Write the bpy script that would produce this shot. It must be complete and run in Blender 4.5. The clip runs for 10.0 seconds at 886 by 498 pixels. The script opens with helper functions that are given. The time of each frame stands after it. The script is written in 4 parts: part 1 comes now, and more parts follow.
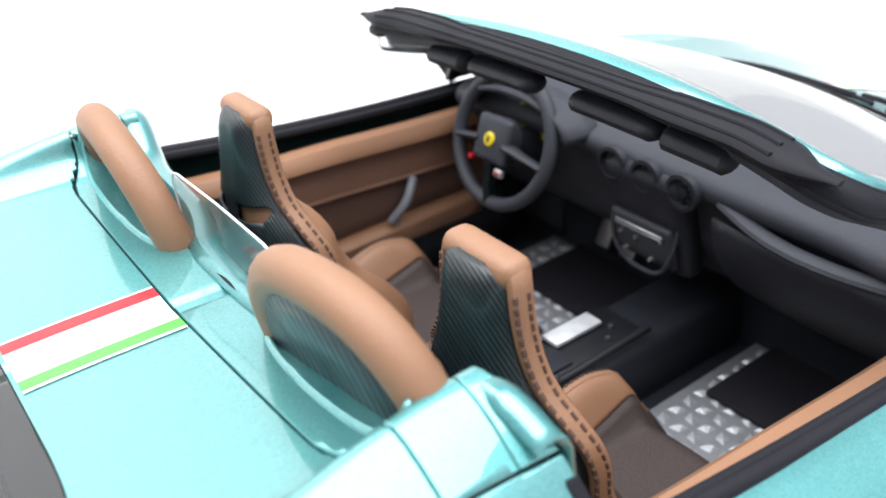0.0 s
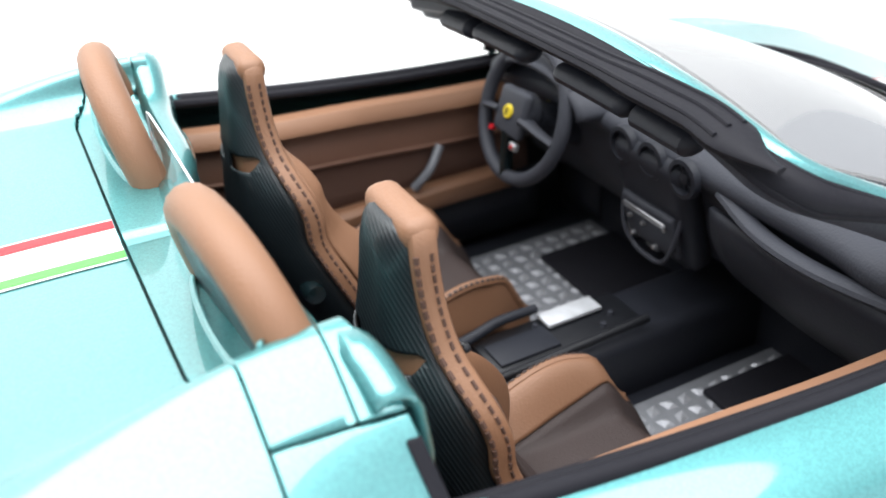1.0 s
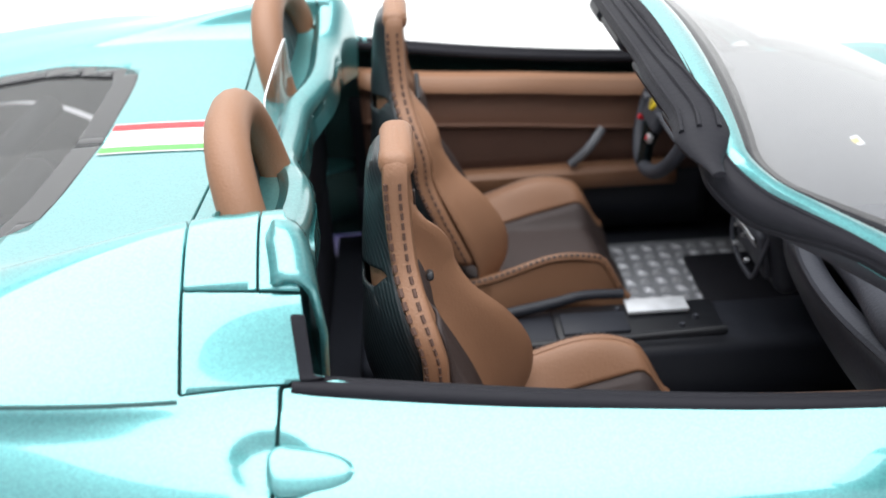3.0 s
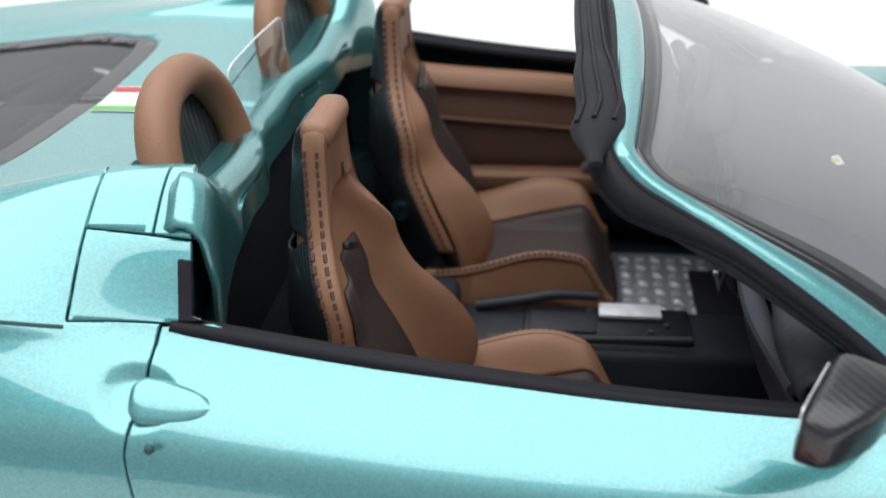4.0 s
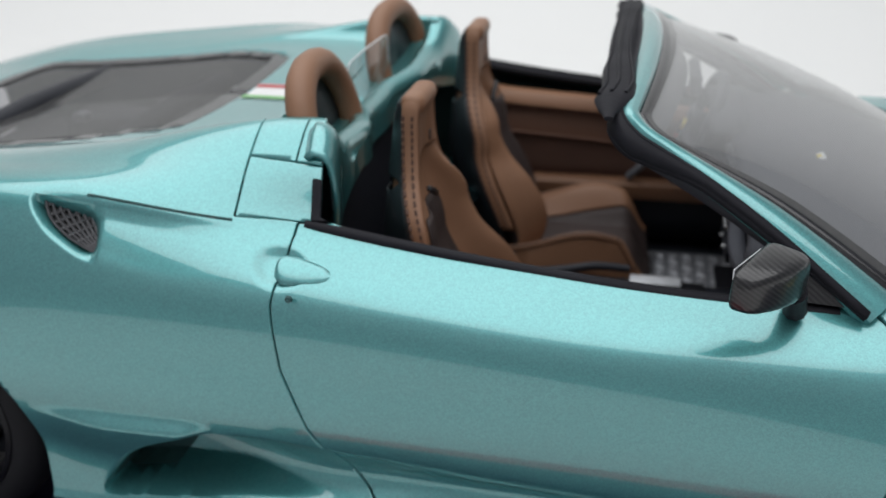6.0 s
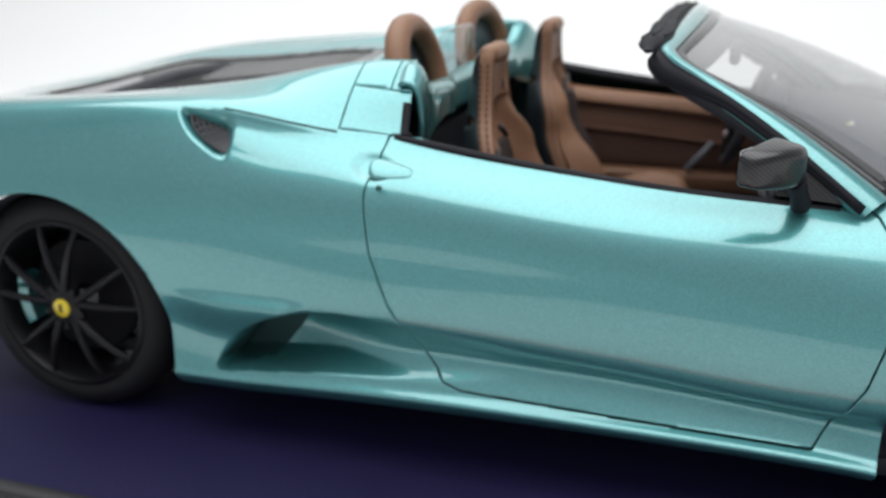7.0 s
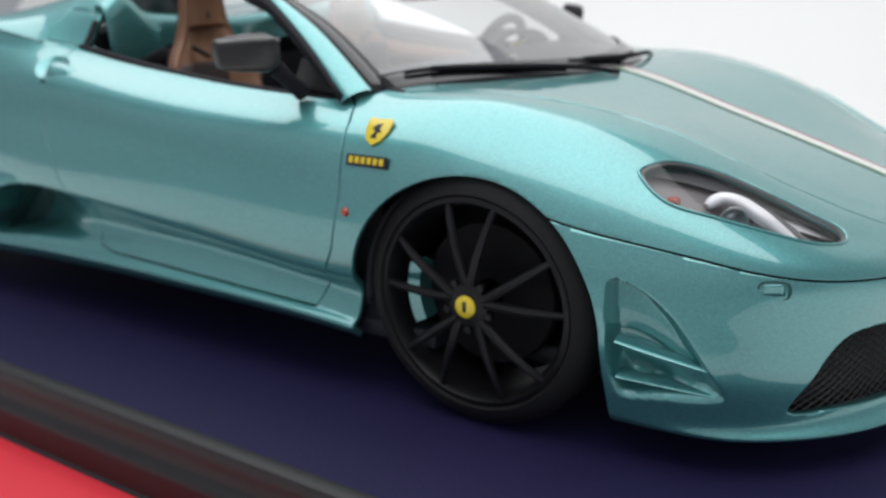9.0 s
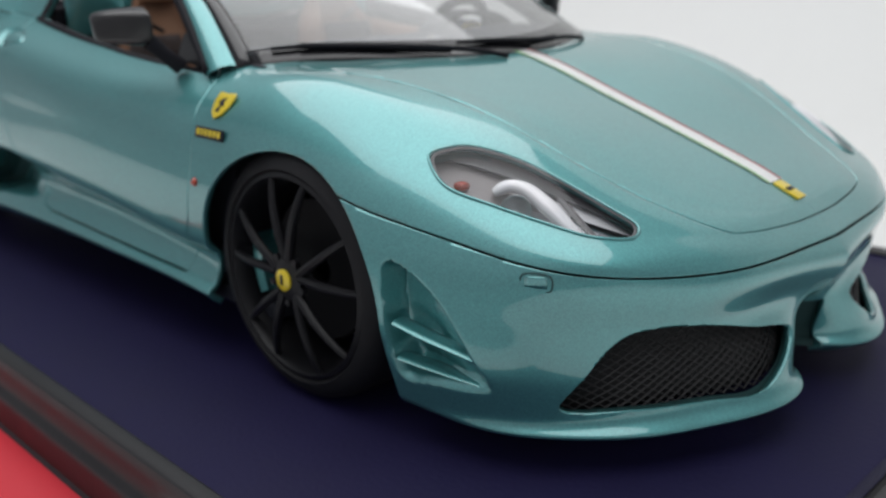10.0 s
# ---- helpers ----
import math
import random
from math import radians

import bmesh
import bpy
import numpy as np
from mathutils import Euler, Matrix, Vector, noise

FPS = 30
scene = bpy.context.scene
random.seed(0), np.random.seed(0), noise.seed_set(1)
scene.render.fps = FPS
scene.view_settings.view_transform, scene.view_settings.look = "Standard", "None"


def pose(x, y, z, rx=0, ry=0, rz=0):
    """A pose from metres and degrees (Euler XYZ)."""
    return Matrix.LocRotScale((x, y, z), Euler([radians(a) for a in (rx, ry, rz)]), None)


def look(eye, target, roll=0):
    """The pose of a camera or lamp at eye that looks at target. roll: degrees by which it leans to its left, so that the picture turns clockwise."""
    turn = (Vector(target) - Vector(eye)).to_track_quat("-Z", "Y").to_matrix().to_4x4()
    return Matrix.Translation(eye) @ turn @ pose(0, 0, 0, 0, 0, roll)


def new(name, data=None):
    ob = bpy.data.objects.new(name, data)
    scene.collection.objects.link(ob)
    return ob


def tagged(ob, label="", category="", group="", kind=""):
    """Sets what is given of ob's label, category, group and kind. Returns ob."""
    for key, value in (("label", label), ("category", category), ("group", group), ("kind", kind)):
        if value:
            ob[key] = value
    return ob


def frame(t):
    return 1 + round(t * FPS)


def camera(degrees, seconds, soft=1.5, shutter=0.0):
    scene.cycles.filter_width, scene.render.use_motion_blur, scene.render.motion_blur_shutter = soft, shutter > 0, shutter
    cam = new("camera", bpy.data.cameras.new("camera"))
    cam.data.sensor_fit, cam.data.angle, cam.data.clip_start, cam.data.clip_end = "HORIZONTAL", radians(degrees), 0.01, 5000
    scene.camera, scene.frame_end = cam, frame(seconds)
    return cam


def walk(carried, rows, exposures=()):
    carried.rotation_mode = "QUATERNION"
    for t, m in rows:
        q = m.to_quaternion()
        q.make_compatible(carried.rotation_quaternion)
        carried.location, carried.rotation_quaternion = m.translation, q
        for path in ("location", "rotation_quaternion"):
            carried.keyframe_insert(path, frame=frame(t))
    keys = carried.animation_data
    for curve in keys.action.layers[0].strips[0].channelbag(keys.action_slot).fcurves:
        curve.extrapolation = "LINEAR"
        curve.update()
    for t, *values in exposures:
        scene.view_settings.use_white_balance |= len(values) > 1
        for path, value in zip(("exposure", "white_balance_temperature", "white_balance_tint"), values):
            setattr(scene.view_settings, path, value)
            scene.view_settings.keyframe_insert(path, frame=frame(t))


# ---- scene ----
# A 1:18 die-cast roadster on its display base. All places below are in metres of the full-size car
# (front axle at x = 0, nose towards +x, its left side towards +y); S brings them to the model's true size.
S = 1 / 18
cam = camera(50.9, 10.0, soft=1.6)
cam.data.dof.use_dof, cam.data.dof.focus_distance, cam.data.dof.aperture_fstop = True, 0.088, 38
PATH = [
    (0.0, (-2.1010, -1.3159, 1.7565), (-1.6244, -0.5984, 1.2486), -5.32),
    (0.5, (-1.9730, -1.4078, 1.7021), (-1.5534, -0.6555, 1.1942), -4.71),
    (1.0, (-1.8480, -1.4770, 1.6942), (-1.4918, -0.6960, 1.1811), -4.59),
    (1.5, (-1.7140, -1.5070, 1.6907), (-1.4204, -0.7149, 1.1555), -4.44),
    (2.0, (-1.5820, -1.5090, 1.6947), (-1.3546, -0.7148, 1.1311), -4.12),
    (2.5, (-1.4610, -1.5470, 1.6904), (-1.3161, -0.7298, 1.1325), -4.08),
    (2.7, (-1.4440, -1.7019, 1.6969), (-1.3550, -0.8557, 1.1716), -3.78),
    (3.8, (-1.0830, -1.8747, 1.6508), (-1.1738, -1.0076, 1.1610), -1.91),
    (4.0, (-1.0220, -1.8737, 1.6498), (-1.1361, -1.0088, 1.1611), -1.71),
    (4.5, (-0.8040, -1.9493, 1.6800), (-0.9525, -1.0861, 1.1974), -0.77),
    (5.0, (-0.7950, -1.9879, 1.8227), (-0.9785, -1.1194, 1.3622), -1.19),
    (5.5, (-0.8700, -2.2912, 1.8077), (-1.0646, -1.4161, 1.3646), -1.97),
    (6.0, (-0.8990, -2.4837, 1.6559), (-1.0970, -1.5974, 1.2374), -1.13),
    (6.2, (-0.8460, -2.5975, 1.6098), (-1.0718, -1.7129, 1.2018), -1.53),
    (7.3, (-0.5600, -3.0664, 1.3175), (-0.8785, -2.1688, 1.0128), 0.21),
    (7.5, (-0.3520, -3.0891, 1.2759), (-0.6888, -2.1967, 0.9756), 0.61),
    (8.0, (0.2190, -3.0689, 1.2285), (-0.1843, -2.2015, 0.9370), 0.48),
    (8.5, (0.7250, -2.9496, 1.1875), (0.2588, -2.1122, 0.9020), -0.70),
    (9.0, (1.1390, -2.6958, 1.1133), (0.6003, -1.9046, 0.8238), -1.18),
    (9.5, (1.5130, -2.4214, 1.0748), (0.9059, -1.6839, 0.7787), -0.92),
    (10.0, (1.7990, -2.1840, 1.0928), (1.1281, -1.5073, 0.7895), -0.71),
]
EXPOSURES = [(0.0, 1.22), (2.7, 1.02), (3.8, 0.48), (4.5, -0.20), (5.0, -0.32), (6.2, -0.26), (7.3, 0.16), (8.5, 0.06), (9.0, -0.10), (9.5, -0.20), (10.0, -0.42)]
walk(cam, [(t, look(Vector(e) * S, Vector(g) * S, r)) for t, e, g, r in PATH], EXPOSURES)

# ---- light: a white photo tent with one soft panel overhead ----
world = bpy.data.worlds.new("studio")
scene.world = world
world.use_nodes = True
world.node_tree.nodes["Background"].inputs[0].default_value = (0.90, 0.96, 1.04, 1)
world.node_tree.nodes["Background"].inputs[1].default_value = 0.34
panel = bpy.data.lights.new("softbox", "AREA")
panel.shape, panel.size, panel.size_y = "RECTANGLE", 1.10, 0.72
panel.energy, panel.color = 6.2, (0.985, 0.99, 1.0)
lamp = new("softbox", panel)
lamp.matrix_world = look((-0.12, -0.01, 0.58), (-0.11, 0.0, 0.03))


# ---- materials ----
def mat(name, color, rough=0.5, metal=0.0, coat=0.0, var=0.12, scale=9.0, bump=0.0, bump_scale=60.0, spec=0.5):
    """A surface with cloudy variation of its colour and roughness and a fine relief; lengths in car metres."""
    m = bpy.data.materials.new(name)
    m.use_nodes = True
    nt = m.node_tree
    n, l = nt.nodes, nt.links
    b = n["Principled BSDF"]
    b.inputs["Metallic"].default_value = metal
    b.inputs["Coat Weight"].default_value = coat
    b.inputs["Specular IOR Level"].default_value = spec
    b.inputs["Coat Roughness"].default_value = 0.04
    tc = n.new("ShaderNodeTexCoord")
    big = n.new("ShaderNodeTexNoise")
    big.inputs["Scale"].default_value = scale
    big.inputs["Detail"].default_value = 5
    l.new(tc.outputs["Object"], big.inputs["Vector"])
    mix = n.new("ShaderNodeMix")
    mix.data_type = "RGBA"
    mix.inputs[6].default_value = [c * (1 - var) for c in color] + [1]
    mix.inputs[7].default_value = [min(1, c * (1 + var)) for c in color] + [1]
    l.new(big.outputs["Fac"], mix.inputs[0])
    l.new(mix.outputs[2], b.inputs["Base Color"])
    mr = n.new("ShaderNodeMapRange")
    mr.inputs["To Min"].default_value = max(0, rough - 0.07)
    mr.inputs["To Max"].default_value = min(1, rough + 0.07)
    l.new(big.outputs["Fac"], mr.inputs["Value"])
    l.new(mr.outputs["Result"], b.inputs["Roughness"])
    if bump:
        f = n.new("ShaderNodeTexNoise")
        f.inputs["Scale"].default_value = bump_scale
        f.inputs["Detail"].default_value = 3
        l.new(tc.outputs["Object"], f.inputs["Vector"])
        bp = n.new("ShaderNodeBump")
        bp.inputs["Strength"].default_value = bump
        bp.inputs["Distance"].default_value = 0.004 * S
        l.new(f.outputs["Fac"], bp.inputs["Height"])
        l.new(bp.outputs["Normal"], b.inputs["Normal"])
    return m


def paint_material():
    """Turquoise metallic lacquer: coarse flakes under a clear coat."""
    m = mat("turquoise metallic lacquer", (0.098, 0.338, 0.343), 0.39, 0.71, 1.0, 0.05, 3.0)
    nt = m.node_tree
    n, l = nt.nodes, nt.links
    b = n["Principled BSDF"]
    b.inputs["Coat IOR"].default_value = 1.75
    tc = n["Texture Coordinate"]
    v = n.new("ShaderNodeTexVoronoi")
    v.inputs["Scale"].default_value = 420
    l.new(tc.outputs["Object"], v.inputs["Vector"])
    base = b.inputs["Base Color"].links[0].from_socket
    hsv = n.new("ShaderNodeSeparateColor")
    l.new(v.outputs["Color"], hsv.inputs[0])
    mr = n.new("ShaderNodeMapRange")
    mr.inputs["To Min"].default_value, mr.inputs["To Max"].default_value = 0.87, 1.14
    l.new(hsv.outputs[0], mr.inputs["Value"])
    mul = n.new("ShaderNodeMix")
    mul.data_type, mul.blend_type = "RGBA", "MULTIPLY"
    mul.inputs[0].default_value = 1
    l.new(base, mul.inputs[6])
    l.new(mr.outputs["Result"], mul.inputs[7])
    l.new(mul.outputs[2], b.inputs["Base Color"])
    bp = n.new("ShaderNodeBump")
    bp.inputs["Strength"].default_value, bp.inputs["Distance"].default_value = 0.08, 0.004 * S
    l.new(hsv.outputs[1], bp.inputs["Height"])
    l.new(bp.outputs["Normal"], b.inputs["Normal"])
    return m


def glass_material(name, color, rough=0.0, see=0.75, haze=0.0, edge=0.5, power=4.0):
    """Thin clear plastic: part straight through, part mirror."""
    m = bpy.data.materials.new(name)
    m.use_nodes = True
    nt = m.node_tree
    n, l = nt.nodes, nt.links
    n.remove(n["Principled BSDF"])
    tr = n.new("ShaderNodeBsdfTransparent")
    tr.inputs[0].default_value = (*[c * see for c in color], 1)
    gl = n.new("ShaderNodeBsdfGlossy")
    gl.inputs["Roughness"].default_value = rough
    lw = n.new("ShaderNodeLayerWeight")
    lw.inputs[0].default_value = 0.5
    pw = n.new("ShaderNodeMath")
    pw.operation = "POWER"
    pw.inputs[1].default_value = power
    l.new(lw.outputs["Facing"], pw.inputs[0])
    fr = n.new("ShaderNodeMapRange")
    fr.inputs["To Min"].default_value, fr.inputs["To Max"].default_value = 0.04, edge
    l.new(pw.outputs[0], fr.inputs["Value"])
    mx = n.new("ShaderNodeMixShader")
    l.new(fr.outputs[0], mx.inputs[0])
    l.new(tr.outputs[0], mx.inputs[1])
    l.new(gl.outputs[0], mx.inputs[2])
    df = n.new("ShaderNodeBsdfDiffuse")
    df.inputs[0].default_value = (0.8, 0.8, 0.8, 1)
    hz = n.new("ShaderNodeMixShader")
    hz.inputs[0].default_value = haze
    l.new(mx.outputs[0], hz.inputs[1])
    l.new(df.outputs[0], hz.inputs[2])
    l.new(hz.outputs[0], n["Material Output"].inputs[0])
    return m


def weave_material(name, dark, light, scale, rough=0.25, coat=0.6, slant=0.785, metal=0.0, bump=0.3):
    """Carbon twill or ribbed cloth: slanted bands."""
    m = mat(name, dark, rough, metal, coat, 0.1, 6.0)
    nt = m.node_tree
    n, l = nt.nodes, nt.links
    b = n["Principled BSDF"]
    mp = n.new("ShaderNodeMapping")
    mp.inputs["Rotation"].default_value = (slant, slant * 0.5, slant)
    l.new(n["Texture Coordinate"].outputs["Object"], mp.inputs["Vector"])
    w = n.new("ShaderNodeTexWave")
    w.inputs["Scale"].default_value, w.inputs["Distortion"].default_value = scale, 0.4
    l.new(mp.outputs[0], w.inputs["Vector"])
    mx = n.new("ShaderNodeMix")
    mx.data_type = "RGBA"
    mx.inputs[6].default_value, mx.inputs[7].default_value = (*dark, 1), (*light, 1)
    l.new(w.outputs["Fac"], mx.inputs[0])
    l.new(mx.outputs[2], b.inputs["Base Color"])
    bp = n.new("ShaderNodeBump")
    bp.inputs["Strength"].default_value, bp.inputs["Distance"].default_value = bump, 0.004 * S
    l.new(w.outputs["Fac"], bp.inputs["Height"])
    l.new(bp.outputs["Normal"], b.inputs["Normal"])
    return m


PAINT = paint_material()
# for the panel joints, and for shade painted into the sill scoop
LINER = mat("dark panel gap and scoop shade", (0.022, 0.070, 0.070), 0.7)
TAN = mat("tan leather", (0.248, 0.126, 0.070), 0.52, var=0.07, bump=0.25, bump_scale=220)
BROWN = mat("dark brown perforated leather", (0.040, 0.027, 0.025), 0.6, bump=0.5, bump_scale=300)
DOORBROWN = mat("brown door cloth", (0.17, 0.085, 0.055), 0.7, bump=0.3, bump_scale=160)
# DOORBROWN halved for shade low on the door; the stitches use it too
DARKBROWN = mat("dark brown of shaded door cloth and stitches", (0.085, 0.043, 0.030), 0.75, bump=0.3, bump_scale=160)
CONSOLE = mat("satin black console", (0.010, 0.011, 0.014), 0.42, spec=.4)
PULLGREY = mat("grey plastic door pull", (0.16, 0.17, 0.19), 0.4)
BLACK = mat("black moulded plastic", (0.018, 0.020, 0.027), 0.5, bump=0.15, bump_scale=120, spec=.3)
SOFTBLACK = mat("charcoal dashboard skin", (0.040, 0.043, 0.054), 0.55, bump=0.3, bump_scale=200, spec=.3)
RUBBER = mat("black rubber seal", (0.013, 0.013, 0.017), 0.6, bump=0.2, bump_scale=90, spec=.15)
TYRE = mat("matt tyre rubber", (0.012, 0.012, 0.014), 0.7, bump=0.2, bump_scale=60, spec=.3)
RIM = mat("matt black wheel lacquer", (0.008, 0.008, 0.010), 0.42, 0.0, 0.0, spec=.3)
GLOSSBLACK = mat("gloss black lacquer", (0.006, 0.014, 0.016), 0.22, 0.0, 0.9)
SHELL = weave_material("gloss carbon seat shell", (0.004, 0.007, 0.009), (0.010, 0.016, 0.019), 46, 0.45, 0.22, 0.5, bump=.2)
CARBON = weave_material("carbon twill", (0.004, 0.004, 0.005), (0.026, 0.025, 0.026), 42, 0.30, 0.25, 0.9, bump=.08)
RIBBED = weave_material("ribbed dark insert", (0.012, 0.022, 0.025), (0.035, 0.055, 0.06), 42, 0.5, 0.2, 0.35, bump=0.6)
METAL = mat("brushed aluminium", (0.55, 0.56, 0.58), 0.35, 0.9, var=0.08, bump=0.1)
PLATE = mat("diamond plate aluminium", (0.60, 0.62, 0.65), 0.42, 0.3, var=0.25, scale=30)
SHEETGREY = mat("dull aluminium sheet", (0.24, 0.25, 0.27), 0.5, 0.3, var=0.25, scale=30)
# PLATE toned down, so footwell shade sits in the lozenges' colour
TREAD = mat("aluminium lozenges dimmed for footwell shade", (0.42, 0.43, 0.46), 0.4, 0.3, var=0.2, scale=30)
LAMPGREY = mat("silver lamp reflector paint", (0.86, 0.85, 0.87), 0.35, 0.1, var=0.05, scale=20)
LAMPDARK = mat("dark lamp shade", (0.10, 0.095, 0.10), 0.3)
LAMPSHADE = mat("brownish grey lamp lining", (0.21, 0.19, 0.19), 0.35, 0.2, var=0.25, scale=25)
CHROME = mat("bright chrome", (0.75, 0.76, 0.78), 0.12, 1.0, var=0.03)
WHITE = mat("white lacquer stripe", (0.80, 0.80, 0.79), 0.3, 0, 0.8, 0.02)
RED = mat("red lacquer stripe", (0.46, 0.004, 0.012), 0.4, 0, 0.25, 0.03)
GREEN = mat("green lacquer stripe", (0.07, 0.42, 0.05), 0.4, 0, 0.25, 0.03)
YELLOW = mat("yellow enamel", (0.72, 0.55, 0.02), 0.35, 0, 0.6, 0.06)
AMBER = mat("red side marker", (0.42, 0.045, 0.015), 0.25, 0, 0.8, 0.1)
GRILLE = mat("black mesh", (0.012, 0.012, 0.013), 0.6)
SCOOPMESH = mat("grey painted scoop mesh", (0.07, 0.07, 0.075), 0.45, 0.2)
DISC = mat("dark brake iron", (0.006, 0.006, 0.007), 0.6, spec=.15)
GREYMESH = mat("grey painted mesh", (0.028, 0.027, 0.028), 0.5, 0.2)
SCREEN = glass_material("smoked clear screen", (0.88, 0.89, 0.90), 0.05, 0.86, 0.13, 1.0, 2.3)
SMOKE = glass_material("dark smoked engine window", (0.86, 0.86, 0.90), 0.05, 0.45, 0.05)
CLEAR = glass_material("clear cover", (0.95, 0.96, 0.97), 0.02, 0.97)
FROST = mat("whitish plastic edge", (0.75, 0.78, 0.79), 0.3)
BAND = mat("black screen border", (0.010, 0.010, 0.012), 0.18, 0, 0.3)
ENGINE = mat("dark engine parts", (0.10, 0.10, 0.11), 0.5, 0.3, var=0.5, scale=14)
NAVY = mat("dark navy base leather", (0.012, 0.010, 0.045), 0.6, var=0.15, scale=4, bump=0.35, bump_scale=70, spec=.16)
BASEBLACK = mat("satin black base edge", (0.016, 0.015, 0.017), 0.42, var=0.25, bump=0.1, spec=.35)
REDCLOTH = mat("red paper sheet", (0.62, 0.018, 0.035), 0.6, var=0.05, bump=0.15, bump_scale=30)
TABLE = mat("white photo table", (0.80, 0.80, 0.785), 0.55, var=0.02, scale=1.0)


# ---- shape helpers; a shape is (vertices, faces) ----
def spl(x, xs, ys):
    """A smooth curve through the knots."""
    xs, ys, x = np.array(xs, float), np.array(ys, float), np.asarray(x, float)
    h, d = np.diff(xs), np.diff(ys) / np.diff(xs)
    m = np.zeros(len(xs))
    m[0], m[-1] = d[0], d[-1]
    w = h[:-1] / (h[:-1] + h[1:])
    m[1:-1] = d[:-1] * (1 - w) + d[1:] * w
    i = np.clip(np.searchsorted(xs, x) - 1, 0, len(h) - 1)
    t = np.clip((x - xs[i]) / h[i], 0, 1)
    a, b = ys[i], ys[i + 1]
    return a * (1 + 2 * t) * (1 - t) ** 2 + h[i] * m[i] * t * (1 - t) ** 2 + b * t * t * (3 - 2 * t) + h[i] * m[i + 1] * t * t * (t - 1)


def sheet(P, wrap_u=False, wrap_v=False):
    """A skin over an (n, m, 3) array of places."""
    n, m = P.shape[:2]
    idx = np.arange(n * m).reshape(n, m)
    if wrap_u:
        idx = np.vstack([idx, idx[:1]])
    if wrap_v:
        idx = np.hstack([idx, idx[:, :1]])
    f = np.stack([idx[:-1, :-1], idx[:-1, 1:], idx[1:, 1:], idx[1:, :-1]], -1).reshape(-1, 4)
    return P.reshape(-1, 3), [tuple(q) for q in f.tolist()]


def clip(shape, f):
    """Keeps what lies where f(places) > 0, cut along f = 0."""
    V, F = shape
    V = np.asarray(V, float)
    if not len(V):
        return shape
    val = f(V)
    out, new_v, cache, keep = [], [], {}, {}

    def old(i):
        if i not in keep:
            keep[i] = len(new_v)
            new_v.append(V[i])
        return keep[i]

    def cut(a, b):
        k = (min(a, b), max(a, b))
        if k not in cache:
            t = val[a] / (val[a] - val[b])
            cache[k] = len(new_v)
            new_v.append(V[a] + (V[b] - V[a]) * t)
        return cache[k]

    inside = val > 0
    for q in F:
        ins = [inside[i] for i in q]
        if all(ins):
            out.append(tuple(old(i) for i in q))
        elif any(ins):
            p = []
            for a, b in zip(q, q[1:] + q[:1]):
                if inside[a]:
                    p.append(old(a))
                if inside[a] != inside[b]:
                    p.append(cut(a, b))
            if len(p) > 2:
                out.append(tuple(p))
    return np.array(new_v).reshape(-1, 3), out


def join(*shapes):
    vs, fs, k = [], [], 0
    for V, F in shapes:
        if len(V):
            vs.append(np.asarray(V, float))
            fs += [tuple(i + k for i in q) for q in F]
            k += len(V)
    return np.concatenate(vs), fs


def mirror(shape):
    V, F = shape
    return np.asarray(V) * (1, -1, 1), [tuple(reversed(q)) for q in F]


def both(shape):
    return join(shape, mirror(shape))


def moved(shape, d=(0, 0, 0), m=None):
    V = np.asarray(shape[0], float)
    if m is not None:
        V = V @ np.array(m.to_3x3()).T
    return V + np.array(d), shape[1]


def tube(pts, r, n=10, closed=False, flat=1.0):
    """A round bar along a polyline; r may be a list; flat squeezes it along its second axis."""
    P = np.array(pts, float)
    k = len(P)
    R = np.full(k, r) if np.isscalar(r) else np.array(r, float)
    T = np.roll(P, -1, 0) - np.roll(P, 1, 0)
    if not closed:
        T[0], T[-1] = P[1] - P[0], P[-1] - P[-2]
    T /= np.linalg.norm(T, axis=1)[:, None] + 1e-12
    up = np.array([0, 0, 1.0]) if abs(T[0][2]) < 0.9 else np.array([1.0, 0, 0])
    A = np.cross(up, T[0])
    rings = []
    ang = np.linspace(0, 2 * np.pi, n, endpoint=False)
    for i in range(k):
        A = A - T[i] * (A @ T[i])
        A /= np.linalg.norm(A)
        B = np.cross(T[i], A)
        rings.append(P[i] + R[i] * (np.cos(ang)[:, None] * A + flat * np.sin(ang)[:, None] * B))
    V, F = sheet(np.array(rings), wrap_u=closed, wrap_v=True)
    if not closed:
        F = F + [tuple(range(n - 1, -1, -1)), tuple((k - 1) * n + j for j in range(n))]
    return V, F


def bm_shape(bm):
    bm.verts.index_update()
    V = np.array([v.co[:] for v in bm.verts])
    F = [tuple(v.index for v in f.verts) for f in bm.faces]
    bm.free()
    return V, F


def rbox(c, size, r=0.01, seg=2, m=None):
    """A box with rounded edges."""
    bm = bmesh.new()
    bmesh.ops.create_cube(bm, size=1)
    bmesh.ops.scale(bm, vec=size, verts=bm.verts)
    bmesh.ops.bevel(bm, geom=bm.edges[:], offset=min(r, min(size) * 0.45), segments=seg, profile=0.5, affect="EDGES")
    return moved(bm_shape(bm), c, m)


